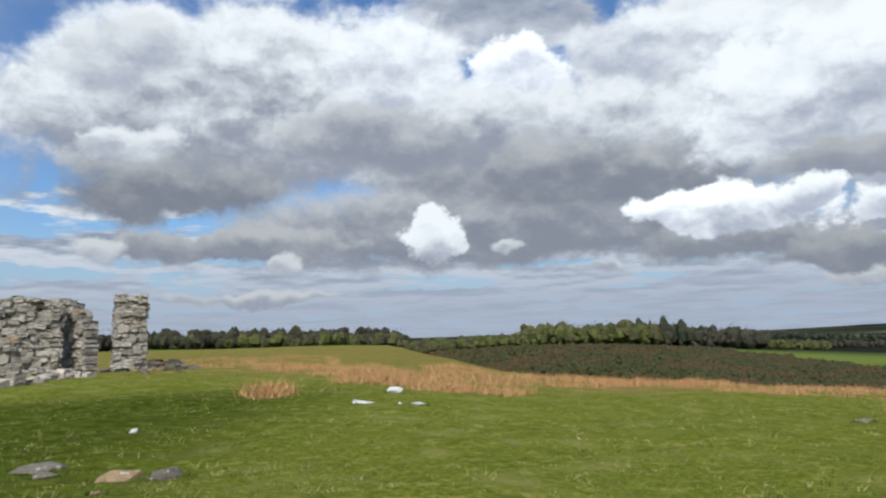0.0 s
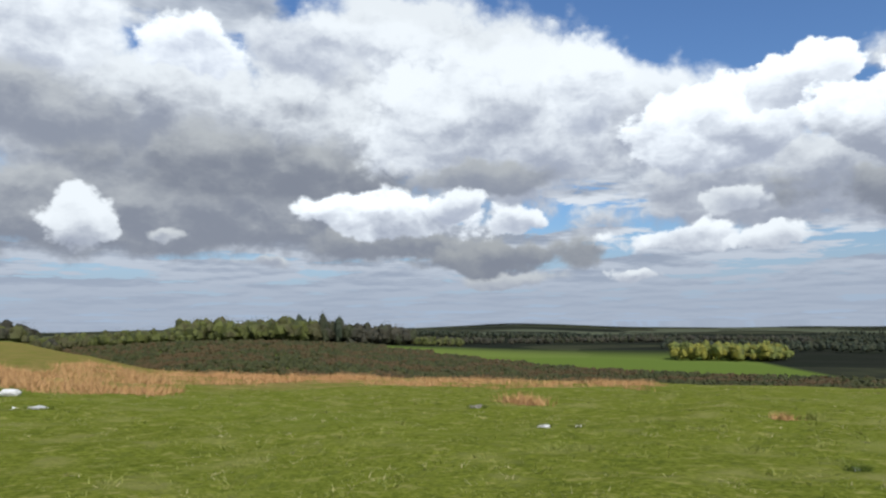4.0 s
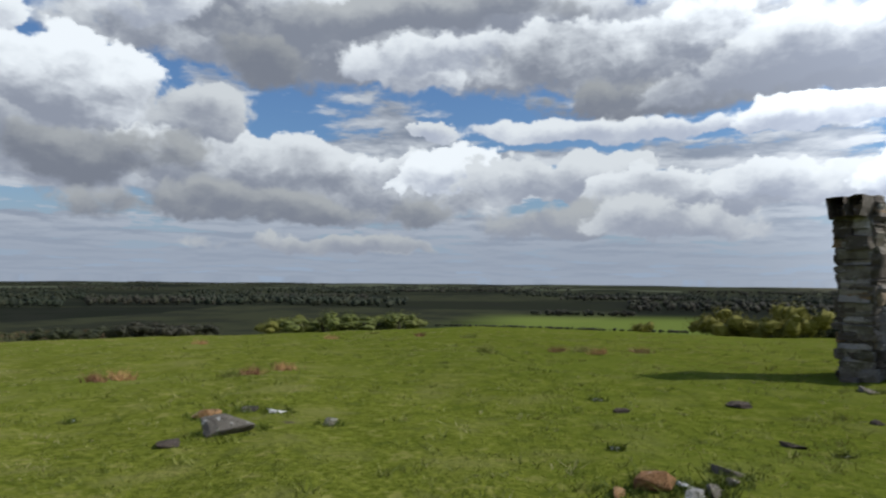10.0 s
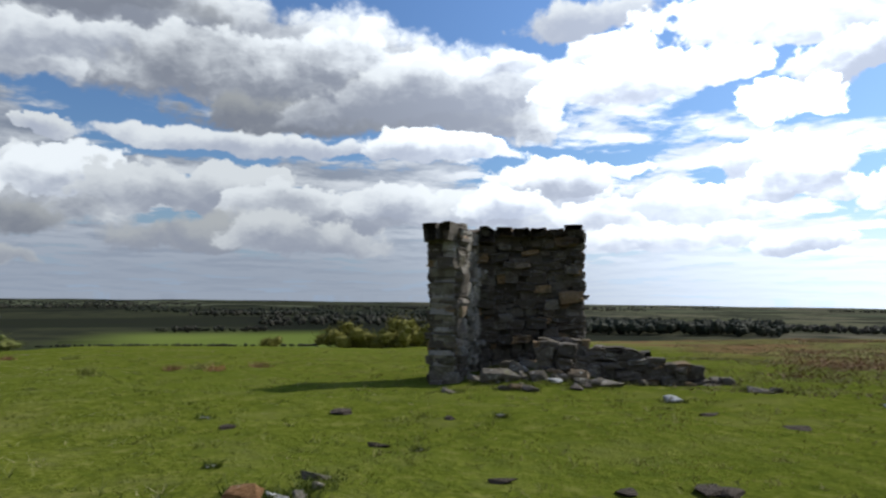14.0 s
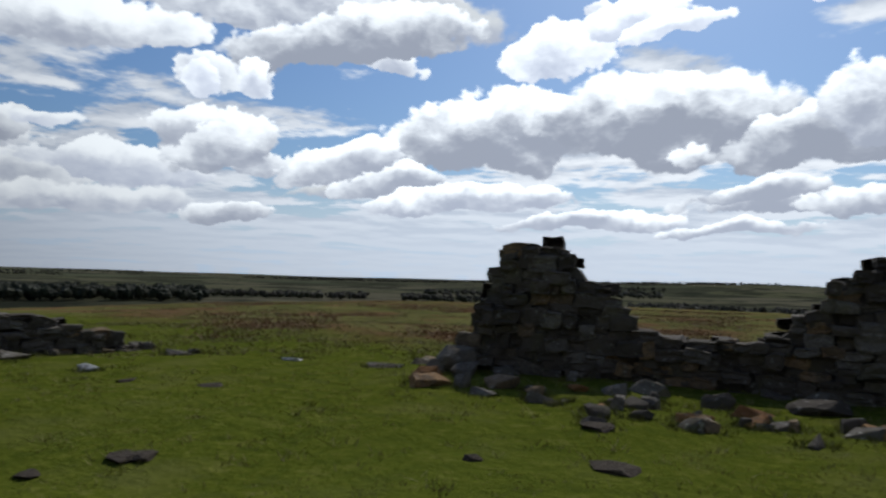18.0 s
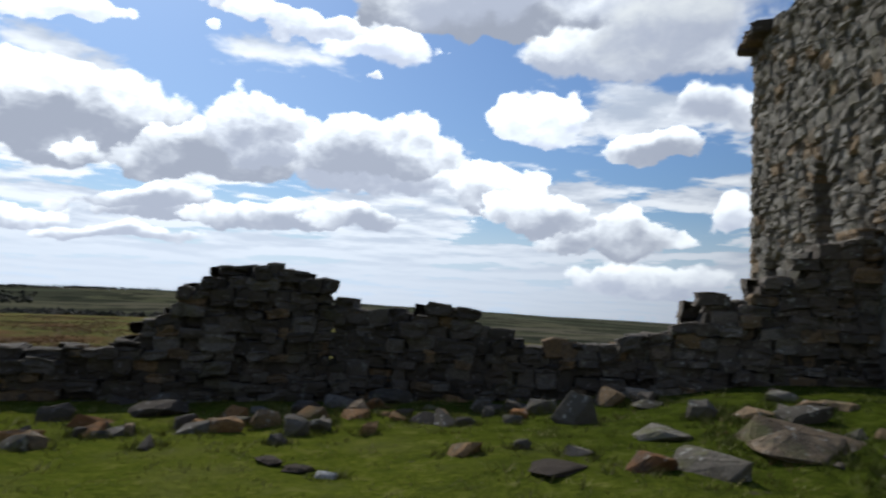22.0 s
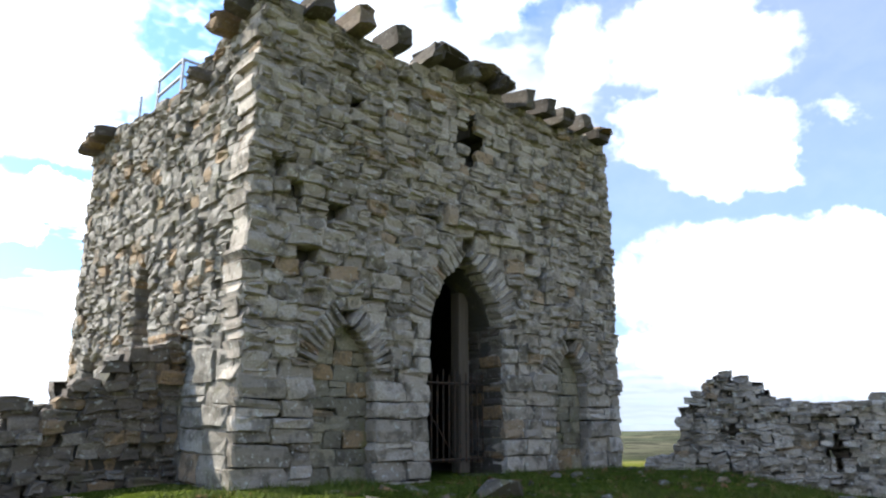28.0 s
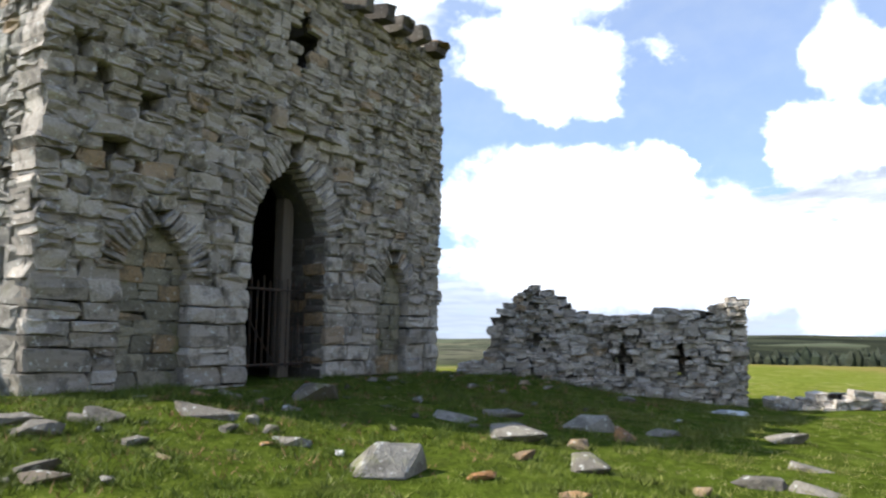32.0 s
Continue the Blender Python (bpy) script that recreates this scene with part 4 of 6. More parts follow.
# ---- the tower ----
def build_tower():
    tower = thing("tower", (-14.6, -7.1, 0.5), "square roofless-looking grey sandstone folly tower with corbelled top and pointed gateway", "tower")
    n0, f0, l0 = TOWER_N, TOWER_N + ALONG * FRONT_LEN, TOWER_N + BACK * FLANK_LEN
    far0 = f0 + BACK * FLANK_LEN
    floor_z = 0.3
    door, niche_a, niche_b = (3.56, 5.44, 3.15, 4.55), (1.26, 2.38, 2.3, 3.02), (6.98, 8.02, 2.3, 2.98)

    def hole(o):
        return lambda z: (lambda h: ((o[0] + o[1]) / 2 - h, (o[0] + o[1]) / 2 + h) if h > 0.04 else None)(arch_half(z, o[2], o[3], (o[1] - o[0]) / 2))

    def slit(s, z0, z1, half):
        return lambda z: (s - half, s + half) if z0 < z < z1 else None

    cross = [slit(4.64, 6.40, 7.42, 0.10), slit(4.64, 6.78, 7.06, 0.40)]
    dents = ((1.85, 6.66, 6.88, 0.10), (1.85, 6.28, 6.48, 0.12), (1.03, 3.86, 4.08, 0.15), (0.43, 5.08, 5.44, 0.12), (0.80, 4.84, 5.08, 0.08),
             (1.55, 4.80, 4.92, 0.10), (5.9, 6.70, 6.92, 0.06), (6.3, 4.72, 4.86, 0.08), (2.6, 5.55, 5.66, 0.09), (1.98, 4.86, 5.02, 0.07), (6.9, 5.6, 5.72, 0.1))
    small = [slit(*d) for d in dents]
    # front
    fr, _ = wall_frame(n0, f0, -BACK)
    crown = TOWER_TOP - 0.1
    mid = 4.64                                               # the wall is split along the cross loop
    arm = [(0.0, 6.30), (0.3, 6.30), (0.3, 6.66), (0.62, 6.66), (0.62, 7.2), (0.3, 7.2), (0.3, 7.5), (0.0, 7.5)]
    door_pts = arch_notch(door[0], door[1], floor_z, door[2], door[3])
    peak = max(range(len(door_pts)), key=lambda i: door_pts[i][1])
    left_door, right_door = door_pts[:peak + 1] + [(mid, 4.60)], [(mid, 4.60)] + door_pts[peak + 1:]
    left_up, right_down = [(mid - x, z) for x, z in arm], [(mid + x, z) for x, z in arm[::-1]]
    na = arch_notch(niche_a[0], niche_a[1], floor_z, niche_a[2], niche_a[3])
    nb = arch_notch(niche_b[0], niche_b[1], floor_z, niche_b[2], niche_b[3])
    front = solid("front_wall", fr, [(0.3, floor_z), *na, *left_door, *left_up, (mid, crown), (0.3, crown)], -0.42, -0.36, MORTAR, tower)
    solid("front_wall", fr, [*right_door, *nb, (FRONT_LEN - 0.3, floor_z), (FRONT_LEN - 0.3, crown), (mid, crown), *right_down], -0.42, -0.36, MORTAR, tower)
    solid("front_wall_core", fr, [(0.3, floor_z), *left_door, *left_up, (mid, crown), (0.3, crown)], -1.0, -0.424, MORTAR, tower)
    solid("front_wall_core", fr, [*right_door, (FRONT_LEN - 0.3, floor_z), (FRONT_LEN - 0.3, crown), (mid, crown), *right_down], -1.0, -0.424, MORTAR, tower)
    top = lambda s: TOWER_TOP + 0.10 * math.sin(1.7 * s) + 0.06 * math.sin(5.1 * s)  # noqa: E731
    work = Masonry()
    work.thin = (mid - 0.95, mid + 0.95, 6.15, 7.5)
    openings = [hole(door), hole(niche_a), hole(niche_b)]
    ring = [hole((o[0] - w, o[1] + w, o[2], o[3] + w * 0.9)) for o, w in ((door, 0.42), (niche_a, 0.36), (niche_b, 0.36))]
    gaps = [lambda z, p=p, q=q: p(z) if z < 2.3 else q(z) for p, q in zip(openings, ring)]
    tall = lambda z: (0.26, 0.37) if z < 2.2 else (0.13, 0.27) if z < 5.0 else (0.09, 0.20)  # noqa: E731
    wide = lambda z: (0.4, 0.8) if z < 2.2 else (0.2, 0.6) if z < 5.0 else (0.16, 0.56)  # noqa: E731
    courses(work, fr, FRONT_LEN, floor_z, lambda s: 2.3, gaps, tall, wide, 0.42, 0.0, 0.022)
    work.wild = 0.6
    work.clear = [(4.54, 4.74, 6.40, 7.42), (4.24, 5.04, 6.78, 7.06)] + [(q - half, q + half, z0, z1) for q, z0, z1, half in dents]
    courses(work, fr, FRONT_LEN, 2.12, top, gaps + cross + small, tall, wide, 0.42, 0.0, 0.04)
    work.wild = 0.0
    z = 2.2
    while z < TOWER_TOP - 0.3:                               # weathered quoins at both corners
        h = rng.uniform(0.14, 0.3)
        for e in (0.0, FRONT_LEN):
            jut = rng.uniform(-0.06, 0.14)
            reach = rng.uniform(0.15, 0.6)
            a, b = (-jut, reach) if e == 0.0 else (e - reach, e + jut)
            work.stones.append((fr @ Matrix.Translation(((a + b) / 2, 0.02 + rng.uniform(0, 0.05) - 0.3, z + h / 2)) @ Matrix.Rotation(rng.gauss(0, 0.03), 4, "Y") @ Matrix.Diagonal((b - a, 0.6, h * 0.97, 1)), SQUARED + rng.randrange(RUBBLY)))
        z += h
    voussoirs(work, fr, door[0], door[1], door[2], door[3], 0.58, 14, 0.42, 0.015)
    voussoirs(work, fr, niche_a[0], niche_a[1], niche_a[2], niche_a[3], 0.44, 9, 0.42, 0.01)
    voussoirs(work, fr, niche_b[0], niche_b[1], niche_b[2], niche_b[3], 0.44, 9, 0.42, 0.01)
    for o in (door, niche_a, niche_b):                       # side stones of the jambs between spring and plinth
        for side, e in ((-1, o[0]), (1, o[1])):
            work.add(fr, e - (0.4 if side < 0 else 0), e + (0.4 if side > 0 else 0), 2.31, o[2] + 0.05, 0.42, 0.01) if o[2] < 2.6 else [work.add(fr, e - (0.3 + 0.1 * (k % 2) if side < 0 else 0), e + (0.3 + 0.1 * (k % 2) if side > 0 else 0), 2.31 + 0.3 * k, 2.6 + 0.3 * k, 0.42, 0.01) for k in range(3)]
    work.add(fr, 3.85, 4.12, 5.02, 5.42, 0.5, 0.14)          # ledge over the gateway
    for k in range(3):
        work.add(fr, 4.1 + 0.5 * k, 4.58 + 0.5 * k, 5.06, 5.20, 0.5, 0.17)
    work.build(front, STONE, 300)
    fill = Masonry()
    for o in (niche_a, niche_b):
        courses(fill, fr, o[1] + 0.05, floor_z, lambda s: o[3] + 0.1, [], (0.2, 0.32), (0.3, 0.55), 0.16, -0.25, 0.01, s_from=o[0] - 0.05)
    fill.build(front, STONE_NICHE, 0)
    # door jambs run back through the wall, in the shade-darkened stone
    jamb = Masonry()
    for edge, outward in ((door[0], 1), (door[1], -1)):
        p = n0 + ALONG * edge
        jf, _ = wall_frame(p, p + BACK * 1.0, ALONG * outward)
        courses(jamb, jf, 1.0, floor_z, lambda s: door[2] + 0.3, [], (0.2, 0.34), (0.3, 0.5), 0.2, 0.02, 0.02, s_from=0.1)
    jamb.build(front, STONE_SHADED, 0)

    # flank towards the sun
    fl, _ = wall_frame(n0, l0, -ALONG)
    win, win2 = (3.62, 4.36, 3.85, 4.42), (6.3, 6.95, 2.6, 3.05)

    def window(o, sill):
        h = hole(o)
        return lambda z: h(z) if z > sill else None

    sec = Masonry()
    wins = [window(win, 2.6), window(win2, 2.2)]
    flank = solid("flank_wall", fl, [(0.3, floor_z), (FLANK_LEN - 0.3, floor_z), (FLANK_LEN - 0.3, TOWER_TOP - 0.5), (5.5, TOWER_TOP - 0.64), (2.5, TOWER_TOP - 0.64), (0.3, TOWER_TOP - 0.42)], -0.9, -0.36, MORTAR, tower)
    tall2 = lambda z: (0.32, 0.44) if z < 2.2 else (0.13, 0.26)  # noqa: E731
    wide2 = lambda z: (0.4, 0.8) if z < 2.2 else (0.2, 0.5)  # noqa: E731
    ring2 = [window((win[0] - 0.3, win[1] + 0.3, win[2], win[3] + 0.3), 3.85), window((win2[0] - 0.25, win2[1] + 0.25, win2[2], win2[3] + 0.25), 2.6)] + wins
    flank_top = lambda s: TOWER_TOP - 0.2 - 0.32 * math.exp(-((s - 4.2) / 1.9) ** 2) + 0.08 * math.sin(5.2 * s)  # noqa: E731
    courses(sec, fl, FLANK_LEN, floor_z, lambda s: 2.3, ring2, tall2, wide2, 0.40, 0.0, 0.018, s_from=0.2)
    sec.wild = 0.6
    courses(sec, fl, FLANK_LEN, 2.12, flank_top, ring2, tall2, wide2, 0.40, 0.0, 0.03, s_from=0.2)
    voussoirs(sec, fl, *win, 0.34, 5, 0.36, 0.03)
    voussoirs(sec, fl, *win2, 0.3, 4, 0.36, 0.03)
    sec.build(flank, STONE_WARM, 120)
    # the two walls away from the green, plain courses outside
    for p, q, outward, name in ((l0, far0, BACK, "rear_wall"), (far0, f0, ALONG, "far_flank_wall")):
        wf, length = wall_frame(p, q, outward)
        core = solid(name, wf, [(0.25, floor_z - 0.4), (length - 0.25, floor_z - 0.4), (length - 0.25, TOWER_TOP - 0.1), (0.25, TOWER_TOP - 0.1)], -0.8, -0.12, MORTAR, tower)
        w = Masonry()
        courses(w, wf, length, floor_z - 0.4, lambda s: TOWER_TOP, [], (0.22, 0.34), (0.5, 0.9), 0.24, 0.0, 0.04)
        w.build(core, STONE, 0)
    roof = bmesh.new()
    c = (n0 + far0) / 2
    turn = Matrix.Rotation(math.atan2(ALONG.y, ALONG.x), 4, "Z")
    box(roof, Matrix.Translation((c.x, c.y, 7.25)) @ turn @ Matrix.Diagonal((FRONT_LEN - 1.7, FLANK_LEN - 1.7, 0.2, 1)))
    part("roof_slab", roof, MORTAR, tower)
    # corbels along the top, single blocks with gaps
    def corbel(base_frame, at, wide, tall, out, up, name="corbel"):
        ob = new(name, stone_mesh(SQUARED + rng.randrange(RUBBLY), STONE_SHADED))
        adopt(ob, tower)
        ob.matrix_basis = base_frame @ Matrix.Translation((at, out - 0.36, TOWER_TOP + up)) @ pose(0, 0, 0, rng.uniform(-7, 7), rng.uniform(-7, 7), rng.uniform(-9, 9)) @ Matrix.Diagonal((wide, 0.8, tall, 1))

    for at in (0.95, 1.75, 2.6, 3.45, 4.35, 5.25, 6.0, 6.7, 7.4, 8.05):
        corbel(fr, at, rng.uniform(0.34, 0.42), rng.uniform(0.34, 0.42), 0.36, rng.uniform(0.05, 0.11))
    for at, wide, tall, up in ((0.10, 0.5, 0.16, 0.06), (0.18, 0.66, 0.14, 0.19), (0.24, 0.5, 0.13, 0.31), (0.32, 0.2, 0.1, 0.41), (3.9, 0.85, 0.2, 0.27), (4.85, 0.95, 0.2, 0.26), (5.35, 0.7, 0.16, 0.22), (8.75, 0.6, 0.22, 0.0), (8.9, 0.6, 0.13, 0.16)):
        corbel(fr, at, wide, tall, 0.3, up, "parapet_block")
    for at, wide, tall, up in ((0.5, 0.4, 0.34, -0.1), (1.05, 0.42, 0.34, -0.2), (7.0, 0.45, 0.26, -0.24), (7.55, 0.5, 0.28, -0.27), (8.0, 0.4, 0.24, -0.38), (1.8, 0.22, 0.18, -0.85)):
        corbel(fl, at, wide, tall, 0.34, up)
    # iron gate
    gate = thing("iron_gate", fr @ Vector((4.5, -0.55, 0.78)), "low rusty iron bar gate closing the pointed tower doorway", "gate")
    zg = 0.80
    for k in range(13):
        bm = bmesh.new()
        s = 3.62 + k * (1.76 / 12)
        rod(bm, fr @ Vector((s, -0.55, zg)), fr @ Vector((s, -0.55, zg + 1.62 + 0.05 * math.sin(k * 9.1))), 0.013, 6)
        part("bar", bm, IRON, gate)
    for z in (zg + 0.06, zg + 1.42):
        bm = bmesh.new()
        rod(bm, fr @ Vector((3.56, -0.55, z)), fr @ Vector((5.44, -0.55, z)), 0.02, 6)
        part("rail", bm, IRON, gate)
    bm = bmesh.new()
    rod(bm, fr @ Vector((3.64, -0.56, zg + 1.35)), fr @ Vector((4.6, -0.56, zg + 0.15)), 0.012, 6)
    part("brace", bm, IRON, gate)
    # timber post inside
    post = bmesh.new()
    box(post, fr @ Matrix.Translation((5.05, -0.82, 2.3)) @ Matrix.Diagonal((0.27, 0.24, 3.4, 1)), 0.015)
    tagged(part("timber_post", post, TIMBER), "weathered grey timber post standing inside the gateway", "post")
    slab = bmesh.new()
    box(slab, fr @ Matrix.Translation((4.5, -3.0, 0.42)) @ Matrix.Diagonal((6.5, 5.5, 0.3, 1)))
    tagged(part("tower_floor", slab, MORTAR), "dark floor inside the tower", "floor", kind="structure")
    # roof railing over the flank
    rail = thing("roof_railing", fl @ Vector((3.9, -0.6, TOWER_TOP)), "bent galvanised pipe railing on the tower roof edge", "railing")
    corners = ((5.0, -0.25), (3.75, -0.25), (3.75, -1.15))     # one side along the edge, one across the roof
    pipes = [((q, y, 7.3), (q, y, 8.6), "post") for q, y in corners] + [((6.2, -0.3, 7.4), (6.2, -0.3, 8.68), "pole")]
    for (q, y), (q1, y1) in zip(corners, corners[1:]):
        pipes += [((q, y, z), (q1, y1, z), name) for z, name in ((8.58, "top_rail"), (8.22, "mid_rail"))]
    for p, q, name in pipes:
        bm = bmesh.new()
        rod(bm, fl @ Vector(p), fl @ Vector(q), 0.034, 6)
        part(name, bm, STEEL, rail)


build_tower()


# ---- ruined walls ----
def ruined_wall(name, p0, p1, outward, steps, thick, mat, label, singles=60, crosses=(), z_drop=0.35, high=(0.09, 0.21), long=(0.15, 0.42), parent=None, both=True):
    """A ruined stretch of wall: steps are (s, top) knots of its broken top."""
    fr, length = wall_frame(p0, p1, outward)
    ss, zz = [s for s, _ in steps], [z for _, z in steps]
    top = lambda s: float(np.interp(s, ss, zz)) + 0.05 * math.sin(9 * s) + 0.04 * math.sin(23 * s + 1)  # noqa: E731
    mid = fr @ Vector((length / 2, -thick / 2, 0))
    low = min(ground_z(*(fr @ Vector((length * k / 6, -thick / 2, 0))).xy) for k in range(7)) - z_drop
    if parent is None:
        parent = thing(name, (mid.x, mid.y, ground_z(mid.x, mid.y)), label, "wall")

    def core_piece(s0, s1, z0, z1=None):
        n = max(2, int((s1 - s0) / 0.22))
        at = [s1 + (s0 - s1) * k / n for k in range(n + 1)]
        outline = [(s0, z0), (s1, z0)] + [(s, max(z0 + 0.1, top(s) - 0.14) if z1 is None else z1) for s in at]
        return solid("rubble_core", fr, outline, -thick + 0.1, -0.15, MORTAR, parent)

    edge, core = 0.0, None
    for s, z, hh in sorted(crosses):                          # the core stays clear of the loopholes
        core = core_piece(edge, s - 0.22, low)
        core_piece(s - 0.22, s + 0.22, low, z - hh)
        core_piece(s - 0.22, s + 0.22, z + hh)
        edge = s + 0.22
    core = core_piece(edge, length, low)
    holes = []
    for s, z, hh in crosses:
        holes.append(lambda zz_, s=s, z=z, hh=hh: (s - 0.055, s + 0.055) if z - hh < zz_ < z + hh else None)
        holes.append(lambda zz_, s=s, z=z: (s - 0.2, s + 0.2) if z - 0.075 < zz_ < z + 0.075 else None)
    work = Masonry()
    work.wild = 1.0
    work.clear = [(q - 0.2, q + 0.2, z - hh, z + hh) for q, z, hh in crosses]
    courses(work, fr, length, low, top, holes, high, long, 0.28, 0.0, 0.07)
    if both:
        bf = fr @ Matrix.Translation((length, -thick, 0)) @ Matrix.Rotation(math.pi, 4, "Z")
        courses(work, bf, length, low, lambda s: top(length - s) - 0.05, [], (0.14, 0.22), (0.3, 0.5), 0.26, 0.0, 0.03)
    s = 0.05
    while s < length - 0.1:                                   # loose stones on the broken top
        w = rng.uniform(0.2, 0.42)
        h = rng.uniform(0.08, 0.2)
        z = min(top(s), top(s + w / 2), top(s + w))
        if abs(top(s) - top(s + w)) < 0.3:
            work.add(fr, s, s + w, z - 0.10, z - 0.10 + h, thick * rng.uniform(0.6, 1.0), -rng.uniform(0, 0.1) + 0.02, rng.gauss(0, 0.05))
        s += w * rng.uniform(0.95, 1.2)
    for e, sgn in ((0, -1), (length, 1)):                     # broken ends
        z = low
        while z < top(e) - 0.05:
            h = rng.uniform(*high)
            a, b = (e - 0.08, e + 0.3) if sgn < 0 else (e - 0.3, e + 0.08)
            work.add(fr, a + rng.uniform(-0.06, 0.06), b + rng.uniform(-0.06, 0.06), z, z + h - 0.01, thick * rng.uniform(0.8, 1.0), -0.02)
            z += h
    work.build(core, mat, singles)
    return parent, fr


# wing towards the sun: stump, low wall, middle mass, stepped end against the tower; backlit shade is in the dark stone
# colour
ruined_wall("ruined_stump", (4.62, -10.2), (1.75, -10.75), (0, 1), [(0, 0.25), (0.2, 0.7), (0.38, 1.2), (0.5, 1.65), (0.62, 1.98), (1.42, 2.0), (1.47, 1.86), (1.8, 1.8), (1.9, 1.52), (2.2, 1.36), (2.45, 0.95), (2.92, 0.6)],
            0.9, STONE_SHADED, "backlit jagged stump of a ruined sandstone wall on the grass", 120)
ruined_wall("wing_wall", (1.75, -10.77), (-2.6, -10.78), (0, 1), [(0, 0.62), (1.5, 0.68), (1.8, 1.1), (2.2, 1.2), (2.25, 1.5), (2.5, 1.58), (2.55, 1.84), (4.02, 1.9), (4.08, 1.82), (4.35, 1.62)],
            0.85, STONE_SHADED, "backlit ruined wing wall with a low gap and a higher middle", 120)
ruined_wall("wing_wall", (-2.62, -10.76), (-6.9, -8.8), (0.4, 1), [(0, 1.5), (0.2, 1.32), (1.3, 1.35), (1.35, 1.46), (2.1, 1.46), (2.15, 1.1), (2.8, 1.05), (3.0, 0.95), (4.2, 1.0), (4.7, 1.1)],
            0.85, STONE_SHADED, "low backlit ruined wing wall with a loose block on top", 80)
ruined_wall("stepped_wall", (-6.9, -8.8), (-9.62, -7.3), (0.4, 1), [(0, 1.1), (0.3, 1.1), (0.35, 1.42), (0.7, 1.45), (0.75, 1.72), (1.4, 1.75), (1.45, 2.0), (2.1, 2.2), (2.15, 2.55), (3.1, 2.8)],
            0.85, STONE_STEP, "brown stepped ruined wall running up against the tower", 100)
# wing on the other side, with cross loops
ruined_wall("loophole_wall", (-16.55, -0.5), (-15.75, 5.6), (1, 0), [(0, 0.7), (0.5, 0.85), (0.75, 1.5), (1.0, 2.1), (1.3, 2.45), (2.2, 2.42), (2.3, 2.1), (2.7, 1.92), (4.6, 1.9), (4.65, 2.02), (5.2, 2.0), (5.25, 1.85), (5.5, 1.85), (5.55, 2.1), (5.85, 2.12), (5.9, 2.33), (6.15, 2.3)],
            0.7, STONE, "grey ruined wing wall pierced by two cross-shaped loopholes", 200, [(3.6, 0.95, 0.36), (4.85, 0.97, 0.36), (1.7, 1.35, 0.18)], high=(0.07, 0.16), long=(0.14, 0.38))
ruined_wall("footing_wall", (-15.6, 6.2), (-15.2, 21.5), (1, 0), [(0, 0.1), (1, 0.2), (2, 0.22), (4, 0.3), (15.3, 0.45)], 0.7, STONE, "low grey wall footing of loose stones in the grass", 60)


# ---- the two corner turrets ----
def corner_turret_near():
    t = thing("corner_turret", (12.6, -6.4, 0), "open-backed ruined corner turret of sandstone with corbelled top, its shaded faces coloured dark", "turret")
    a, b = (12.64, -4.52), (12.24, -4.90)
    ztop = 2.72
    inner = (13.44, -5.87)
    far_end = (12.38, -7.65)
    zback = 2.80
    # light and shade put into colour: darkened faces, a lighter sunward reveal
    ruined_wall("", b, a, (-0.7, 0.7), [(0, ztop), (0.5, ztop)], 0.34, STONE_SHADED, "", 60, parent=t, both=False)
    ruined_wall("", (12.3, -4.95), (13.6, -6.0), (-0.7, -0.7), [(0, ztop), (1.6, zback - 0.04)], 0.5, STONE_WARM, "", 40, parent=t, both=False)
    ruined_wall("", inner, far_end, (-0.7, 0.7), [(0, zback - 0.12), (0.5, zback - 0.06), (1.1, zback - 0.1), (1.2, zback), (2.1, zback)], 0.6, STONE_SHADED, "", 120, parent=t, both=True)
    for p, q, n in ((a, b, 2), (inner, far_end, 6)):
        p, q = Vector((*p, 0)), Vector((*q, 0))
        for k in range(n):
            c = p.lerp(q, (k + 0.5) / n)
            if n == 6 and 0 < k < 5:
                h, dz, dd = rng.uniform(0.1, 0.2), 0.05, 0.5
            else:
                h, dz, dd = rng.uniform(0.3, 0.38), 0.0, 0.62
            ob = new("corbel", stone_mesh(SQUARED + rng.randrange(RUBBLY), STONE_SHADED))
            adopt(ob, t)
            ang = math.atan2((q - p).y, (q - p).x)
            ob.matrix_basis = Matrix.Translation((c.x, c.y, (ztop if n == 2 else zback) - 0.08 + dz)) @ pose(0, 0, 0, rng.uniform(-4, 4), rng.uniform(-4, 4), math.degrees(ang)) @ Matrix.Diagonal(((q - p).length / n * 1.04, dd, h, 1))
    ruined_wall("low_wall", (11.75, -6.3), (11.42, -6.85), (-1, 0.2), [(0, 0.62), (0.65, 0.64)], 0.5, STONE_SHADED, "short dark stub of walling among fallen stones", 20)
    ruined_wall("low_wall", (11.9, -7.0), (10.5, -9.6), (-1, 0.2), [(0, 0.58), (1.0, 0.6), (1.3, 0.46), (1.8, 0.32), (2.4, 0.12), (2.95, -0.05)], 0.6, STONE_SHADED, "low dark broken wall tapering into the grass", 60)


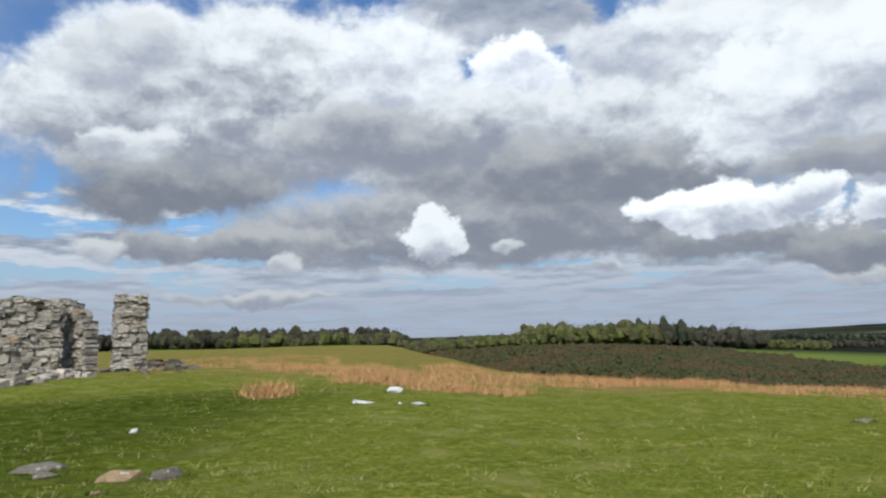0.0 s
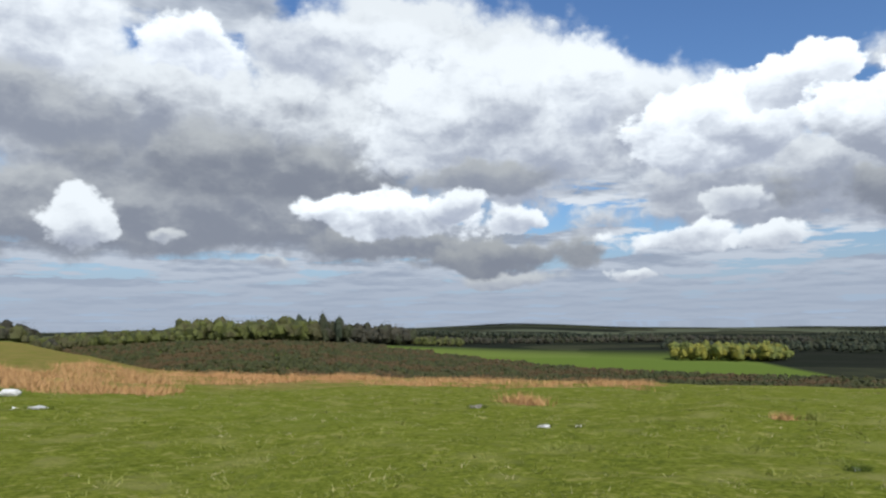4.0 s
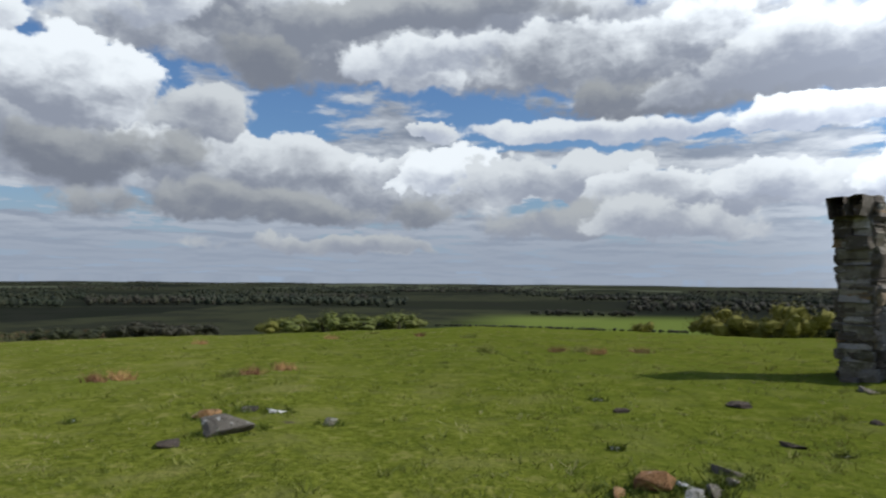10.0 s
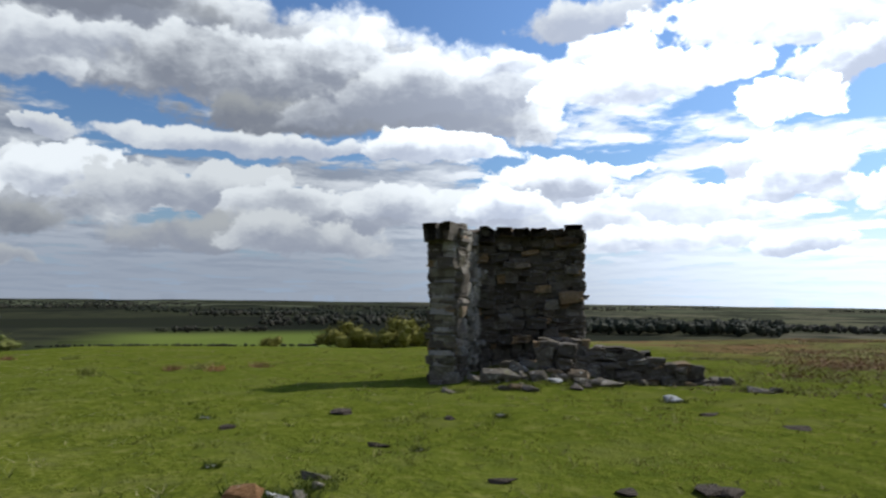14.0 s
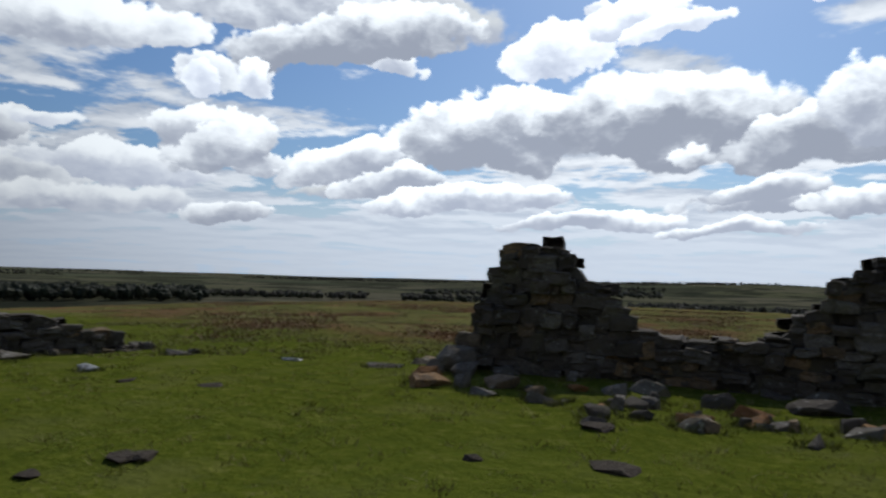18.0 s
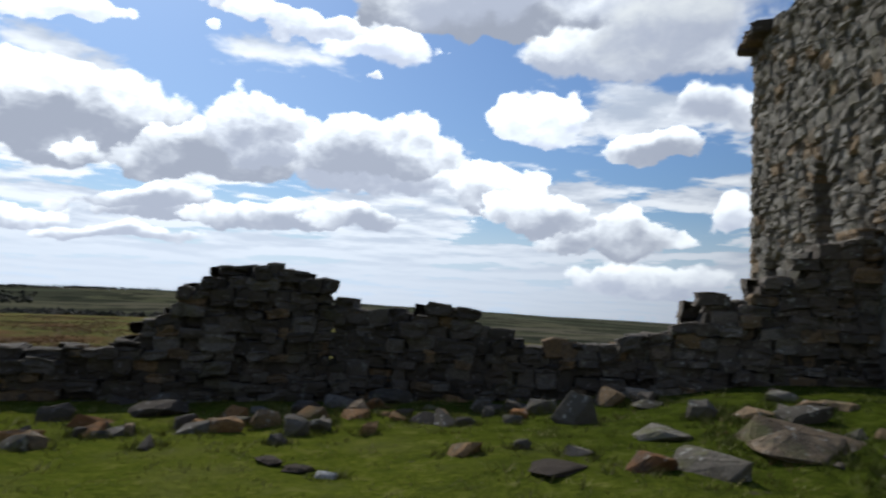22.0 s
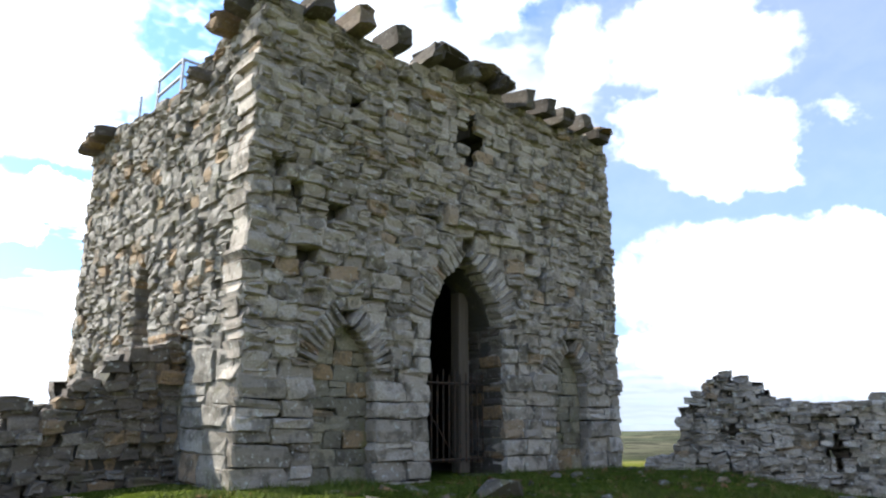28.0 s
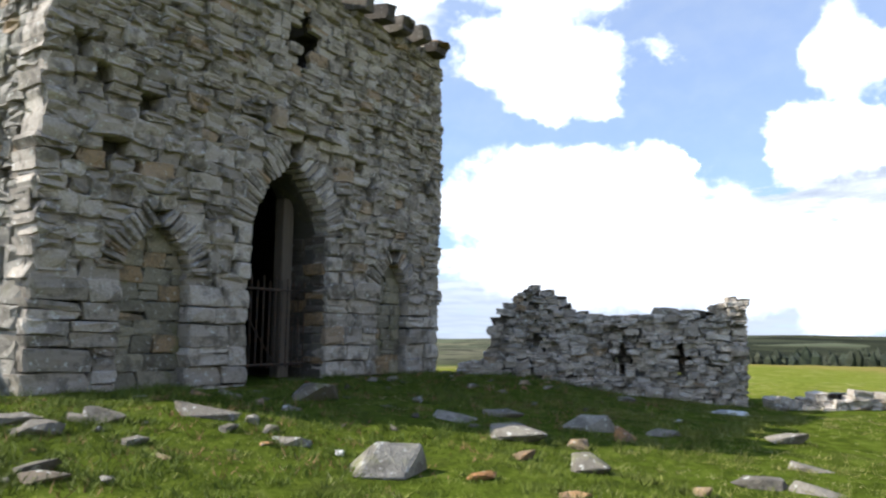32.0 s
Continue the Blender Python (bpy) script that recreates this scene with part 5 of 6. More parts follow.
def corner_turret_far():
    t = thing("corner_turret", (-17.2, 23.0, 0.3), "pale sunlit ruined corner turret of sandstone, two walls standing", "turret")
    ruined_wall("", (-18.9, 21.1), (-17.25, 22.4), (0.6, -0.8), [(0, 2.2), (0.3, 2.4), (0.35, 3.0), (1.2, 2.95), (2.1, 2.9)], 0.7, STONE_WARM, "", 60, parent=t)
    ruined_wall("", (-18.55, 23.65), (-16.85, 23.05), (0.35, -1), [(0, 2.95), (0.9, 2.9), (1.4, 2.6), (1.8, 2.0)], 0.6, STONE_WARM, "", 40, parent=t)
    ruined_wall("", (-15.85, 23.4), (-15.0, 24.0), (0.6, -0.8), [(0, 3.05), (0.5, 3.1), (1.05, 3.05)], 0.7, STONE_WARM, "", 40, parent=t)
    ruined_wall("low_wall", (-14.9, 24.1), (-13.4, 25.0), (0.5, -0.8), [(0, 0.6), (0.6, 0.7), (1.2, 0.45), (1.75, 0.4)], 0.6, STONE_SHADED, "low heap of broken walling beside the turret", 20)
    ruined_wall("low_wall", (-21.6, 19.9), (-18.95, 21.05), (0.5, -0.8), [(0, 1.5), (1.0, 1.9), (2.0, 2.0), (2.9, 2.3)], 0.6, STONE_WARM, "ruined sandstone wall joining the turret", 20)


corner_turret_near()
corner_turret_far()


# ---- fallen stones ----
def make_rocks(count, seed):
    r, out = random.Random(seed), []
    for _ in range(count):
        bm = bmesh.new()
        for _ in range(14):
            v = Vector((r.gauss(0, 1), r.gauss(0, 0.9), r.gauss(0, 1)))
            m = (abs(v.x) ** 7 + abs(v.y) ** 7 + abs(v.z) ** 7) ** (1 / 7)
            bm.verts.new(v / m * r.uniform(0.8, 1.0) * 0.5)
        hull = bmesh.ops.convex_hull(bm, input=bm.verts)
        loose = [g for g in hull["geom_interior"] if isinstance(g, bmesh.types.BMVert)]
        bmesh.ops.delete(bm, geom=loose, context="VERTS")
        bmesh.ops.bevel(bm, geom=list(bm.edges), offset=0.02, segments=1, affect="EDGES")
        bmesh.ops.triangulate(bm, faces=bm.faces)
        bmesh.ops.subdivide_edges(bm, edges=bm.edges, cuts=1)
        for v in bm.verts:                                    # weathered faces
            v.co *= 1 + 0.05 * math.sin(11 * v.co.x + 7 * v.co.z) * math.sin(9 * v.co.y - 8 * v.co.z) + r.uniform(-0.025, 0.025)
        out.append(bm)
    return out


ROCKS = make_rocks(9, 11)
ROCK_MESHES, ROCK_SPOTS = {}, []


def rock(x, y, wide, deep, high, mat, label, group, turn=0.0, tilt=0.0, k=None, sink=0.38, name="fallen_stone"):
    k = rng.randrange(len(ROCKS)) if k is None else k
    if name == "fallen_stone":
        ROCK_SPOTS.append((x, y, max(wide, deep)))
    if (k, mat.name) not in ROCK_MESHES:
        me = bpy.data.meshes.new("stone")
        ROCKS[k].to_mesh(me)
        me.materials.append(mat)
        ROCK_MESHES[k, mat.name] = me
    ob = new(name, ROCK_MESHES[k, mat.name])
    ob.matrix_basis = pose(x, y, ground_z(x, y) + high * (0.5 - sink), tilt, tilt * 0.6, turn) @ Matrix.Diagonal((wide, deep, high, 1))
    return tagged(ob, label, "stone", group)


RUST = stone_material("rusty_sandstone", (0.16, 0.075, 0.035), (0.30, 0.15, 0.06), (0.40, 0.24, 0.11), ochre=0.4, lichen=0.15)

STONE_LABELS = {
    "R": (RUBBLE, "grey lichened fallen sandstone block in the turf"),
    "P": (PALE, "pale bleached stone lying on the grass"),
    "O": (RUST, "rust-stained orange sandstone lump in the grass"),
    "D": (STONE_SHADED, "dark fallen sandstone block beside the ruined wall"),
}


def fallen(x, y, wide, high, kind, turn):
    """A fallen stone, a third of it sunk in the turf."""
    mat, label = STONE_LABELS[kind]
    flat = high < 0.35 * wide
    rock(x, y, wide * 1.1, wide * rng.uniform(0.55, 0.9), high * 1.05, mat, label, "fallen stones", turn, 4 if flat else rng.uniform(-14, 14))


fallen(-7.12, -4.62, 0.46, 0.16, "R", -240)
fallen(-6.90, -4.20, 0.35, 0.19, "R", -241)
fallen(-7.60, -4.01, 0.47, 0.27, "R", -239)
fallen(-8.56, -3.13, 0.85, 0.32, "R", -226)
fallen(-10.49, -2.53, 0.84, 0.34, "R", -270)
fallen(-7.89, -1.99, 0.44, 0.25, "R", -236)
fallen(-7.69, -1.48, 0.12, 0.11, "P", -280)
fallen(-7.26, -0.89, 0.85, 0.48, "R", -244)
fallen(-10.17, -0.42, 0.63, 0.19, "R", -292)
fallen(-10.97, 0.31, 0.60, 0.17, "R", 102)
fallen(-9.24, 0.44, 0.76, 0.25, "R", 71)
fallen(-10.75, 1.57, 0.76, 0.34, "R", 64)
fallen(-9.82, 1.87, 0.31, 0.31, "O", 93)
fallen(-10.64, 2.59, 0.51, 0.15, "R", 77)
fallen(-9.17, 1.16, 0.32, 0.18, "R", 100)
fallen(-7.69, 1.11, 0.42, 0.24, "R", 68)
fallen(-14.02, 4.63, 0.69, 0.12, "P", 61)
fallen(-10.47, 4.24, 0.53, 0.22, "R", 75)
fallen(-8.41, 3.65, 0.50, 0.18, "R", 46)
fallen(-7.53, 2.71, 0.56, 0.16, "R", 74)
fallen(-7.26, 3.13, 0.49, 0.15, "R", 44)
fallen(-5.85, -3.56, 0.37, 0.13, "R", -252)
fallen(-5.66, -3.36, 0.36, 0.11, "R", -237)
fallen(-7.01, 2.01, 0.23, 0.11, "R", 97)
fallen(-8.17, 0.48, 0.25, 0.16, "O", 105)
fallen(-12.11, 3.18, 0.16, 0.08, "P", 66)
fallen(-14.37, 2.81, 0.34, 0.17, "R", 75)
fallen(-7.11, 0.02, 0.28, 0.11, "O", -258)
fallen(-6.94, -3.30, 0.24, 0.12, "R", -225)
fallen(-6.74, 0.85, 0.32, 0.06, "O", 90)
fallen(-5.78, -5.30, 1.10, 0.31, "R", -237)
fallen(-5.83, -4.22, 0.39, 0.25, "R", -215)
fallen(-6.54, -5.91, 0.48, 0.31, "R", -240)
fallen(-7.15, -6.74, 0.34, 0.19, "R", -249)
fallen(-3.37, -15.08, 0.72, 0.36, "D", -194)
fallen(-3.25, -12.32, 0.29, 0.25, "D", -183)
fallen(-6.17, -13.41, 0.46, 0.28, "R", -183)
fallen(-5.50, -13.69, 0.34, 0.14, "R", -208)
fallen(-4.98, -11.13, 1.03, 0.23, "R", -202)
fallen(-1.86, -10.81, 0.59, 0.21, "D", -194)
fallen(-1.98, -9.31, 0.33, 0.25, "D", -204)
fallen(-2.59, -9.84, 0.47, 0.27, "D", -201)
fallen(-1.48, -9.59, 0.30, 0.11, "R", -207)
fallen(-0.31, -9.64, 0.67, 0.26, "D", -164)
fallen(-0.87, -10.87, 0.50, 0.17, "R", -159)
fallen(-3.43, -10.17, 0.66, 0.29, "R", -184)
fallen(-3.31, -8.33, 0.55, 0.21, "D", -221)
fallen(-4.81, -7.52, 0.54, 0.58, "R", -237)
fallen(-6.89, -10.68, 0.68, 0.15, "R", -223)
fallen(-6.57, -8.82, 0.34, 0.21, "R", -218)
fallen(-5.91, -6.70, 0.31, 0.34, "R", -214)
fallen(-6.45, -5.79, 0.53, 0.30, "R", -213)
fallen(-6.23, -8.00, 0.46, 0.15, "R", -201)
fallen(-6.29, -6.34, 0.54, 0.14, "R", -230)
fallen(-4.90, -6.22, 0.72, 0.18, "R", -240)
fallen(-5.54, -5.04, 0.91, 0.31, "R", -205)
fallen(-4.45, -4.98, 0.66, 0.30, "R", -244)
fallen(-4.05, -5.31, 0.51, 0.23, "O", -225)
fallen(-2.84, -6.39, 0.40, 0.16, "O", -183)
fallen(-3.46, -6.37, 0.16, 0.14, "R", -219)
fallen(-3.85, -6.03, 0.30, 0.14, "R", -197)
fallen(-7.15, -4.68, 0.52, 0.16, "R", -262)
fallen(-6.85, -4.28, 0.37, 0.15, "R", -237)
fallen(-5.89, -4.26, 0.50, 0.28, "R", -242)
fallen(-6.58, -4.96, 0.31, 0.13, "R", -249)
fallen(-1.53, -6.12, 0.19, 0.10, "P", -211)
fallen(-5.07, -9.87, 0.34, 0.21, "R", -205)
fallen(-7.21, -6.08, 0.50, 0.11, "R", -243)
fallen(-7.73, -7.32, 0.28, 0.12, "R", -238)
fallen(2.05, -9.49, 0.30, 0.26, "D", -147)
fallen(1.68, -9.97, 0.55, 0.28, "R", -186)
fallen(0.79, -9.66, 0.30, 0.30, "D", -195)
fallen(0.41, -9.03, 0.49, 0.18, "O", -171)
fallen(0.16, -10.66, 0.41, 0.25, "D", -195)
fallen(1.80, -7.27, 0.29, 0.15, "D", -163)
fallen(4.61, -9.12, 0.48, 0.30, "O", -162)
fallen(4.55, -10.05, 0.62, 0.62, "D", -150)
fallen(4.78, -9.75, 0.45, 0.36, "D", -120)
fallen(4.25, -9.72, 0.50, 0.34, "D", -100)
fallen(3.75, -9.95, 0.42, 0.28, "D", -80)
fallen(3.89, -8.68, 0.30, 0.26, "D", -135)
fallen(5.00, -11.50, 0.29, 0.12, "P", -179)
fallen(5.66, -11.24, 0.59, 0.14, "R", -153)
fallen(3.42, -8.99, 0.45, 0.30, "D", -158)
fallen(4.88, -12.04, 0.61, 0.35, "D", -165)
fallen(3.45, -8.32, 0.35, 0.17, "D", -169)
fallen(11.63, -5.52, 0.70, 0.32, "R", -127)
fallen(11.74, -5.91, 0.41, 0.31, "R", -139)
fallen(16.54, -8.91, 0.44, 0.32, "R", -112)
fallen(11.21, -6.34, 0.30, 0.08, "P", -134)
fallen(11.30, -6.89, 0.41, 0.31, "R", -113)
fallen(13.11, -8.44, 0.73, 0.24, "R", -115)
fallen(10.98, -7.30, 0.62, 0.15, "R", -123)
fallen(11.83, -6.18, 0.42, 0.21, "R", -135)
fallen(10.98, -4.32, 0.28, 0.14, "D", -126)
fallen(12.90, -5.23, 0.22, 0.26, "R", -92)
fallen(8.94, -7.11, 0.27, 0.16, "P", -123)
fallen(9.47, -9.46, 0.63, 0.19, "D", -124)
fallen(5.32, -0.66, 0.26, 0.20, "O", -109)
fallen(5.12, -0.86, 0.20, 0.13, "P", -60)
fallen(5.20, -1.00, 0.24, 0.12, "R", -20)
fallen(5.22, -0.38, 0.20, 0.08, "O", -30)
fallen(5.40, -0.88, 0.12, 0.07, "P", -112)
fallen(5.48, -0.63, 0.10, 0.05, "P", -78)
fallen(5.84, -1.28, 0.25, 0.18, "D", -90)
fallen(5.51, -1.20, 0.13, 0.08, "R", -92)
fallen(5.27, -1.05, 0.13, 0.06, "R", -97)
fallen(8.23, -3.97, 0.11, 0.06, "P", -114)
fallen(6.72, -2.41, 0.06, 0.04, "P", -104)
fallen(12.02, -5.26, 0.41, 0.18, "R", -117)
fallen(14.41, -8.41, 0.52, 0.20, "R", -138)
fallen(15.96, -10.02, 0.59, 0.27, "R", -143)
fallen(6.62, 3.12, 0.50, 0.24, "R", -70)
fallen(7.46, 3.78, 0.33, 0.16, "O", -80)
fallen(7.85, 3.46, 0.20, 0.10, "R", -79)
fallen(7.79, 3.08, 0.23, 0.08, "P", -63)
fallen(6.38, 6.12, 0.11, 0.05, "P", -65)
fallen(6.53, -0.49, 0.07, 0.05, "P", -89)
fallen(9.38, -0.50, 0.12, 0.04, "P", -100)
fallen(7.16, 2.29, 0.18, 0.12, "R", -54)
fallen(4.26, 3.62, 0.13, 0.05, "P", -66)
fallen(-6.00, 7.87, 0.61, 0.11, "R", 24)
fallen(-6.11, 7.71, 0.14, 0.08, "P", 34)
fallen(-4.82, 7.60, 0.52, 0.18, "R", 31)
fallen(-4.40, 7.68, 0.44, 0.16, "R", 53)
fallen(-6.66, 10.63, 0.15, 0.10, "P", 50)
fallen(-4.14, 17.54, 0.39, 0.22, "P", 22)
fallen(-4.24, 15.28, 0.61, 0.12, "P", -4)
fallen(-3.27, 14.24, 0.14, 0.09, "P", -4)
fallen(-2.94, 14.46, 0.32, 0.09, "P", 22)
fallen(4.95, 13.57, 0.28, 0.13, "R", -40)
fallen(-4.49, 6.72, 0.12, 0.06, "R", 36)
fallen(-5.72, 7.57, 0.29, 0.09, "R", 19)
fallen(5.01, 13.65, 0.23, 0.09, "R", -18)
fallen(4.99, 10.67, 0.26, 0.07, "P", -6)
fallen(5.49, 10.43, 0.11, 0.06, "P", -24)
fallen(6.39, 6.12, 0.13, 0.04, "P", -64)
fallen(7.21, 5.22, 0.06, 0.04, "P", -46)
fallen(7.59, -10.05, 0.39, 0.16, "P", -129)
fallen(9.43, -9.51, 0.31, 0.14, "D", -139)
fallen(5.77, -10.00, 0.53, 0.11, "R", -134)
fallen(4.30, -8.62, 0.52, 0.26, "O", -146)
fallen(5.80, -11.53, 0.50, 0.10, "R", -171)

# smaller broken stones round the walls
for k in range(175):
    if k < 85:
        p = TOWER_N + ALONG * rng.uniform(-2.5, 12) - BACK * (0.35 + 4.2 * rng.random() ** 1.4)
    else:
        p = Vector((rng.uniform(-8, 3.2), -8.6 + rng.gauss(0, 0.55), 0))
        if p.x < -6.5 and p.y < -8:
            continue
    w = rng.uniform(0.08, 0.3) if k < 85 else rng.uniform(0.14, 0.46)
    fallen(p.x, p.y, w, w * (rng.uniform(0.3, 0.6) if k < 85 else rng.uniform(0.5, 0.85)), "RRRDO"[k % 5] if k < 85 else "RDRDO"[k % 5], rng.uniform(0, 180))
for k in range(46):
    w = rng.uniform(0.12, 0.45)
    fallen(12.05 + rng.gauss(0, 0.35) - 0.02 * k, -6.3 + rng.gauss(0, 0.6) - 0.012 * k, w, w * rng.uniform(0.4, 0.7), "RDDR"[k % 4], rng.uniform(0, 180))
for k in range(26):
    w = rng.uniform(0.15, 0.5)
    fallen(rng.uniform(-17.5, -13), 23.4 + rng.gauss(0, 0.7), w, w * 0.5, "RDR"[k % 3], rng.uniform(0, 180))


# ---- plants ----
def blades(name, xs, ys, tall, width, lean, mat, seed, per=5, spread=0.06, label="", category="grass"):
    """Tufts of pointed blades, one mesh."""
    r = np.random.RandomState(seed)
    n = len(xs)
    x = np.repeat(xs, per) + r.normal(0, spread, n * per)
    y = np.repeat(ys, per) + r.normal(0, spread, n * per)
    h = np.repeat(tall, per) * r.uniform(0.55, 1.15, n * per)
    a = r.uniform(0, 2 * math.pi, n * per)
    z = land(x, y) - 0.01
    dx, dy = np.cos(a) * width, np.sin(a) * width
    lx, ly = r.normal(0, lean, n * per) * h, r.normal(0, lean, n * per) * h
    v = np.empty((n * per, 3, 3))
    v[:, 0] = np.stack([x - dx, y - dy, z], 1)
    v[:, 1] = np.stack([x + dx, y + dy, z], 1)
    v[:, 2] = np.stack([x + lx, y + ly, z + h], 1)
    me = bpy.data.meshes.new(name)
    m = n * per
    me.vertices.add(3 * m), me.loops.add(3 * m), me.polygons.add(m)
    me.vertices.foreach_set("co", v.ravel())
    me.loops.foreach_set("vertex_index", np.arange(3 * m, dtype=np.int32))
    me.polygons.foreach_set("loop_start", np.arange(0, 3 * m, 3, dtype=np.int32))
    me.materials.append(mat)
    me.update(calc_edges=True)
    return tagged(new(name, me), label, category, kind="stuff")


def crown_cloud(centres, sizes, count, leaf, seed, squash=0.8):
    """Leaf triangles gathered in lumps round the centres."""
    r = np.random.RandomState(seed)
    n = len(centres)
    d = r.normal(size=(n, count, 3))
    d /= np.linalg.norm(d, axis=2, keepdims=True)
    rad = r.uniform(0.55, 1.0, (n, count, 1)) ** 0.6
    lumps = 1 + 0.28 * np.sin(3.1 * d[..., :1] + r.uniform(0, 6, (n, 1, 1))) + 0.22 * np.sin(4.7 * d[..., 1:2] + r.uniform(0, 6, (n, 1, 1)))
    p = d * rad * lumps * np.asarray(sizes)[:, None, :] + np.asarray(centres)[:, None, :]
    p = p.reshape(-1, 3)
    size = np.repeat(np.asarray(sizes).mean(1), count)[:, None] * leaf
    t = r.normal(size=(len(p), 3, 3)) * size[:, None, :]
    return p[:, None, :] + t


def solid_crowns(centres, sizes, lumps, seed):
    """Crowns of overlapping knobbly lumps, as triangles."""
    r = np.random.RandomState(seed)
    bm = bmesh.new()
    bmesh.ops.create_icosphere(bm, subdivisions=1, radius=1.0)
    ball = np.array([v.co for v in bm.verts])
    tri = np.array([[v.index for v in f.verts] for f in bm.faces])
    bm.free()
    n = len(centres)
    centres, sizes = np.asarray(centres, float), np.asarray(sizes, float)
    d = r.normal(size=(n, lumps, 3))
    d *= (r.uniform(0.2, 0.72, (n, lumps, 1)) / np.linalg.norm(d, axis=2, keepdims=True))
    size = r.uniform(0.28, 0.52, (n, lumps, 1))
    size[:, 0], d[:, 0] = 0.72, 0
    p = ball * r.uniform(0.72, 1.28, (n, lumps, len(ball), 1)) * size[:, :, None] + d[:, :, None]
    p = p * sizes[:, None, None] + centres[:, None, None]
    return p[:, :, tri].reshape(-1, 3, 3)


def leaves(name, tris, mat, parent=None, label="", category="", kind=""):
    m = len(tris)
    me = bpy.data.meshes.new(name)
    me.vertices.add(3 * m), me.loops.add(3 * m), me.polygons.add(m)
    me.vertices.foreach_set("co", np.asarray(tris).ravel())
    me.loops.foreach_set("vertex_index", np.arange(3 * m, dtype=np.int32))
    me.polygons.foreach_set("loop_start", np.arange(0, 3 * m, 3, dtype=np.int32))
    me.materials.append(mat)
    me.update(calc_edges=True)
    ob = new(name, me)
    if parent:
        adopt(ob, parent)
    return tagged(ob, label, category, kind=kind)


def polar(az, r):
    a = np.radians(az)
    return -np.sin(a) * r, np.cos(a) * r


def wood(az0, az1, r0, r1, count, tall, mat, label, seed, leaf=0.085, per=130, slim=0.42, name="distant_wood"):
    """A far wood: many crowns on short trunks, one mesh of stuff."""
    r = np.random.RandomState(seed)
    az, rad = r.uniform(az0, az1, count), r.uniform(r0, r1, count)
    x, y = polar(az, rad)
    h = tall * r.uniform(0.7, 1.2, count)
    z = land(x, y)
    sizes = np.stack([h * slim * r.uniform(0.8, 1.2, count), h * slim * r.uniform(0.8, 1.2, count), h * 0.5], 1)
    centres = np.stack([x, y, z + h * 0.5], 1)
    tris = np.concatenate([solid_crowns(centres, sizes, 7 if per > 60 else 2, seed + 2), crown_cloud(centres, sizes * 0.95, per // 2, leaf * 0.55, seed + 1)])
    return leaves(name, tris, mat, None, label, "wood", "stuff")


def scatter(count, az0, az1, r0, r1, seed, power=1.0):
    r = np.random.RandomState(seed)
    return polar(r.uniform(az0, az1, count), r0 + (r1 - r0) * r.uniform(0, 1, count) ** power)


def outside_walls(x, y):
    dx, dy = x - TOWER_N.x, y - TOWER_N.y
    s, q = dx * ALONG.x + dy * ALONG.y, dx * BACK.x + dy * BACK.y
    return ~((s > -0.1) & (s < FRONT_LEN + 0.1) & (q > -0.05) & (q < FLANK_LEN + 0.1))


# short turf, tussocks, rushes
gx, gy = scatter(26000, -180, 180, 3.5, 24, 21, 0.8)
keep = outside_walls(gx, gy) & (np.sin(gx * 1.3 + 2 * np.sin(gy * 0.7)) + np.sin(gy * 1.1 - gx * 0.5) > -0.9)
gx, gy = gx[keep], gy[keep]
blades("turf", gx, gy, np.random.RandomState(5).uniform(0.02, 0.06, len(gx)), 0.006, 0.7, TUFT, 22, 6, 0.05, "short grazed green turf with longer blades")
gx, gy = scatter(5200, -180, 180, 4, 32, 35, 0.8)
keep = outside_walls(gx, gy) & (np.sin(gx * 0.8 + 1.5 * np.sin(gy * 0.9)) + np.sin(gy * 1.2 + gx * 0.3) > -0.3)
gx, gy = gx[keep], gy[keep]
blades("straw_tufts", gx, gy, np.random.RandomState(4).uniform(0.03, 0.075, len(gx)), 0.005, 0.8, STRAW, 36, 7, 0.06, "thin bleached straw blades in the turf")
gx, gy = scatter(2600, -180, 180, 4, 30, 31, 0.8)
keep = outside_walls(gx, gy)
gx, gy = gx[keep], gy[keep]
blades("tussock", gx, gy, np.random.RandomState(6).uniform(0.05, 0.11, len(gx)), 0.007, 0.8, TUFT, 32, 14, 0.07, "scattered longer tussocks of green grass")
for k, (az0, az1, r0, r1, count, tall) in enumerate(((3, 18, 18.5, 26, 700, 0.30), (-12, 11, 24, 38, 900, 0.28), (-34, -9, 23, 33, 800, 0.22), (14, 24, 24, 36, 380, 0.2), (22, 24, 17.6, 18.4, 50, 0.36), (-24.4, -23, 15.3, 15.9, 26, 0.22), (18, 30, 30, 60, 600, 0.2))):
    gx, gy = scatter(count, az0, az1, r0, r1, 41 + k)
    patchy = np.sin(gx * 0.9 + 2 * np.sin(gy * 0.6)) + np.sin(gy * 1.7 + gx * 0.4) + np.random.RandomState(k).normal(0, 0.5, count) > (0.1 if r1 - r0 > 2 else -9)
    gx, gy = gx[patchy], gy[patchy]
    blades("rushes", gx, gy, np.random.RandomState(7 + k).uniform(0.4, 1.25, len(gx)) * tall, 0.011, 0.5, RUSH, 51 + k, 20, 0.2, "tawny dead rushes in a ragged band", "rushes")
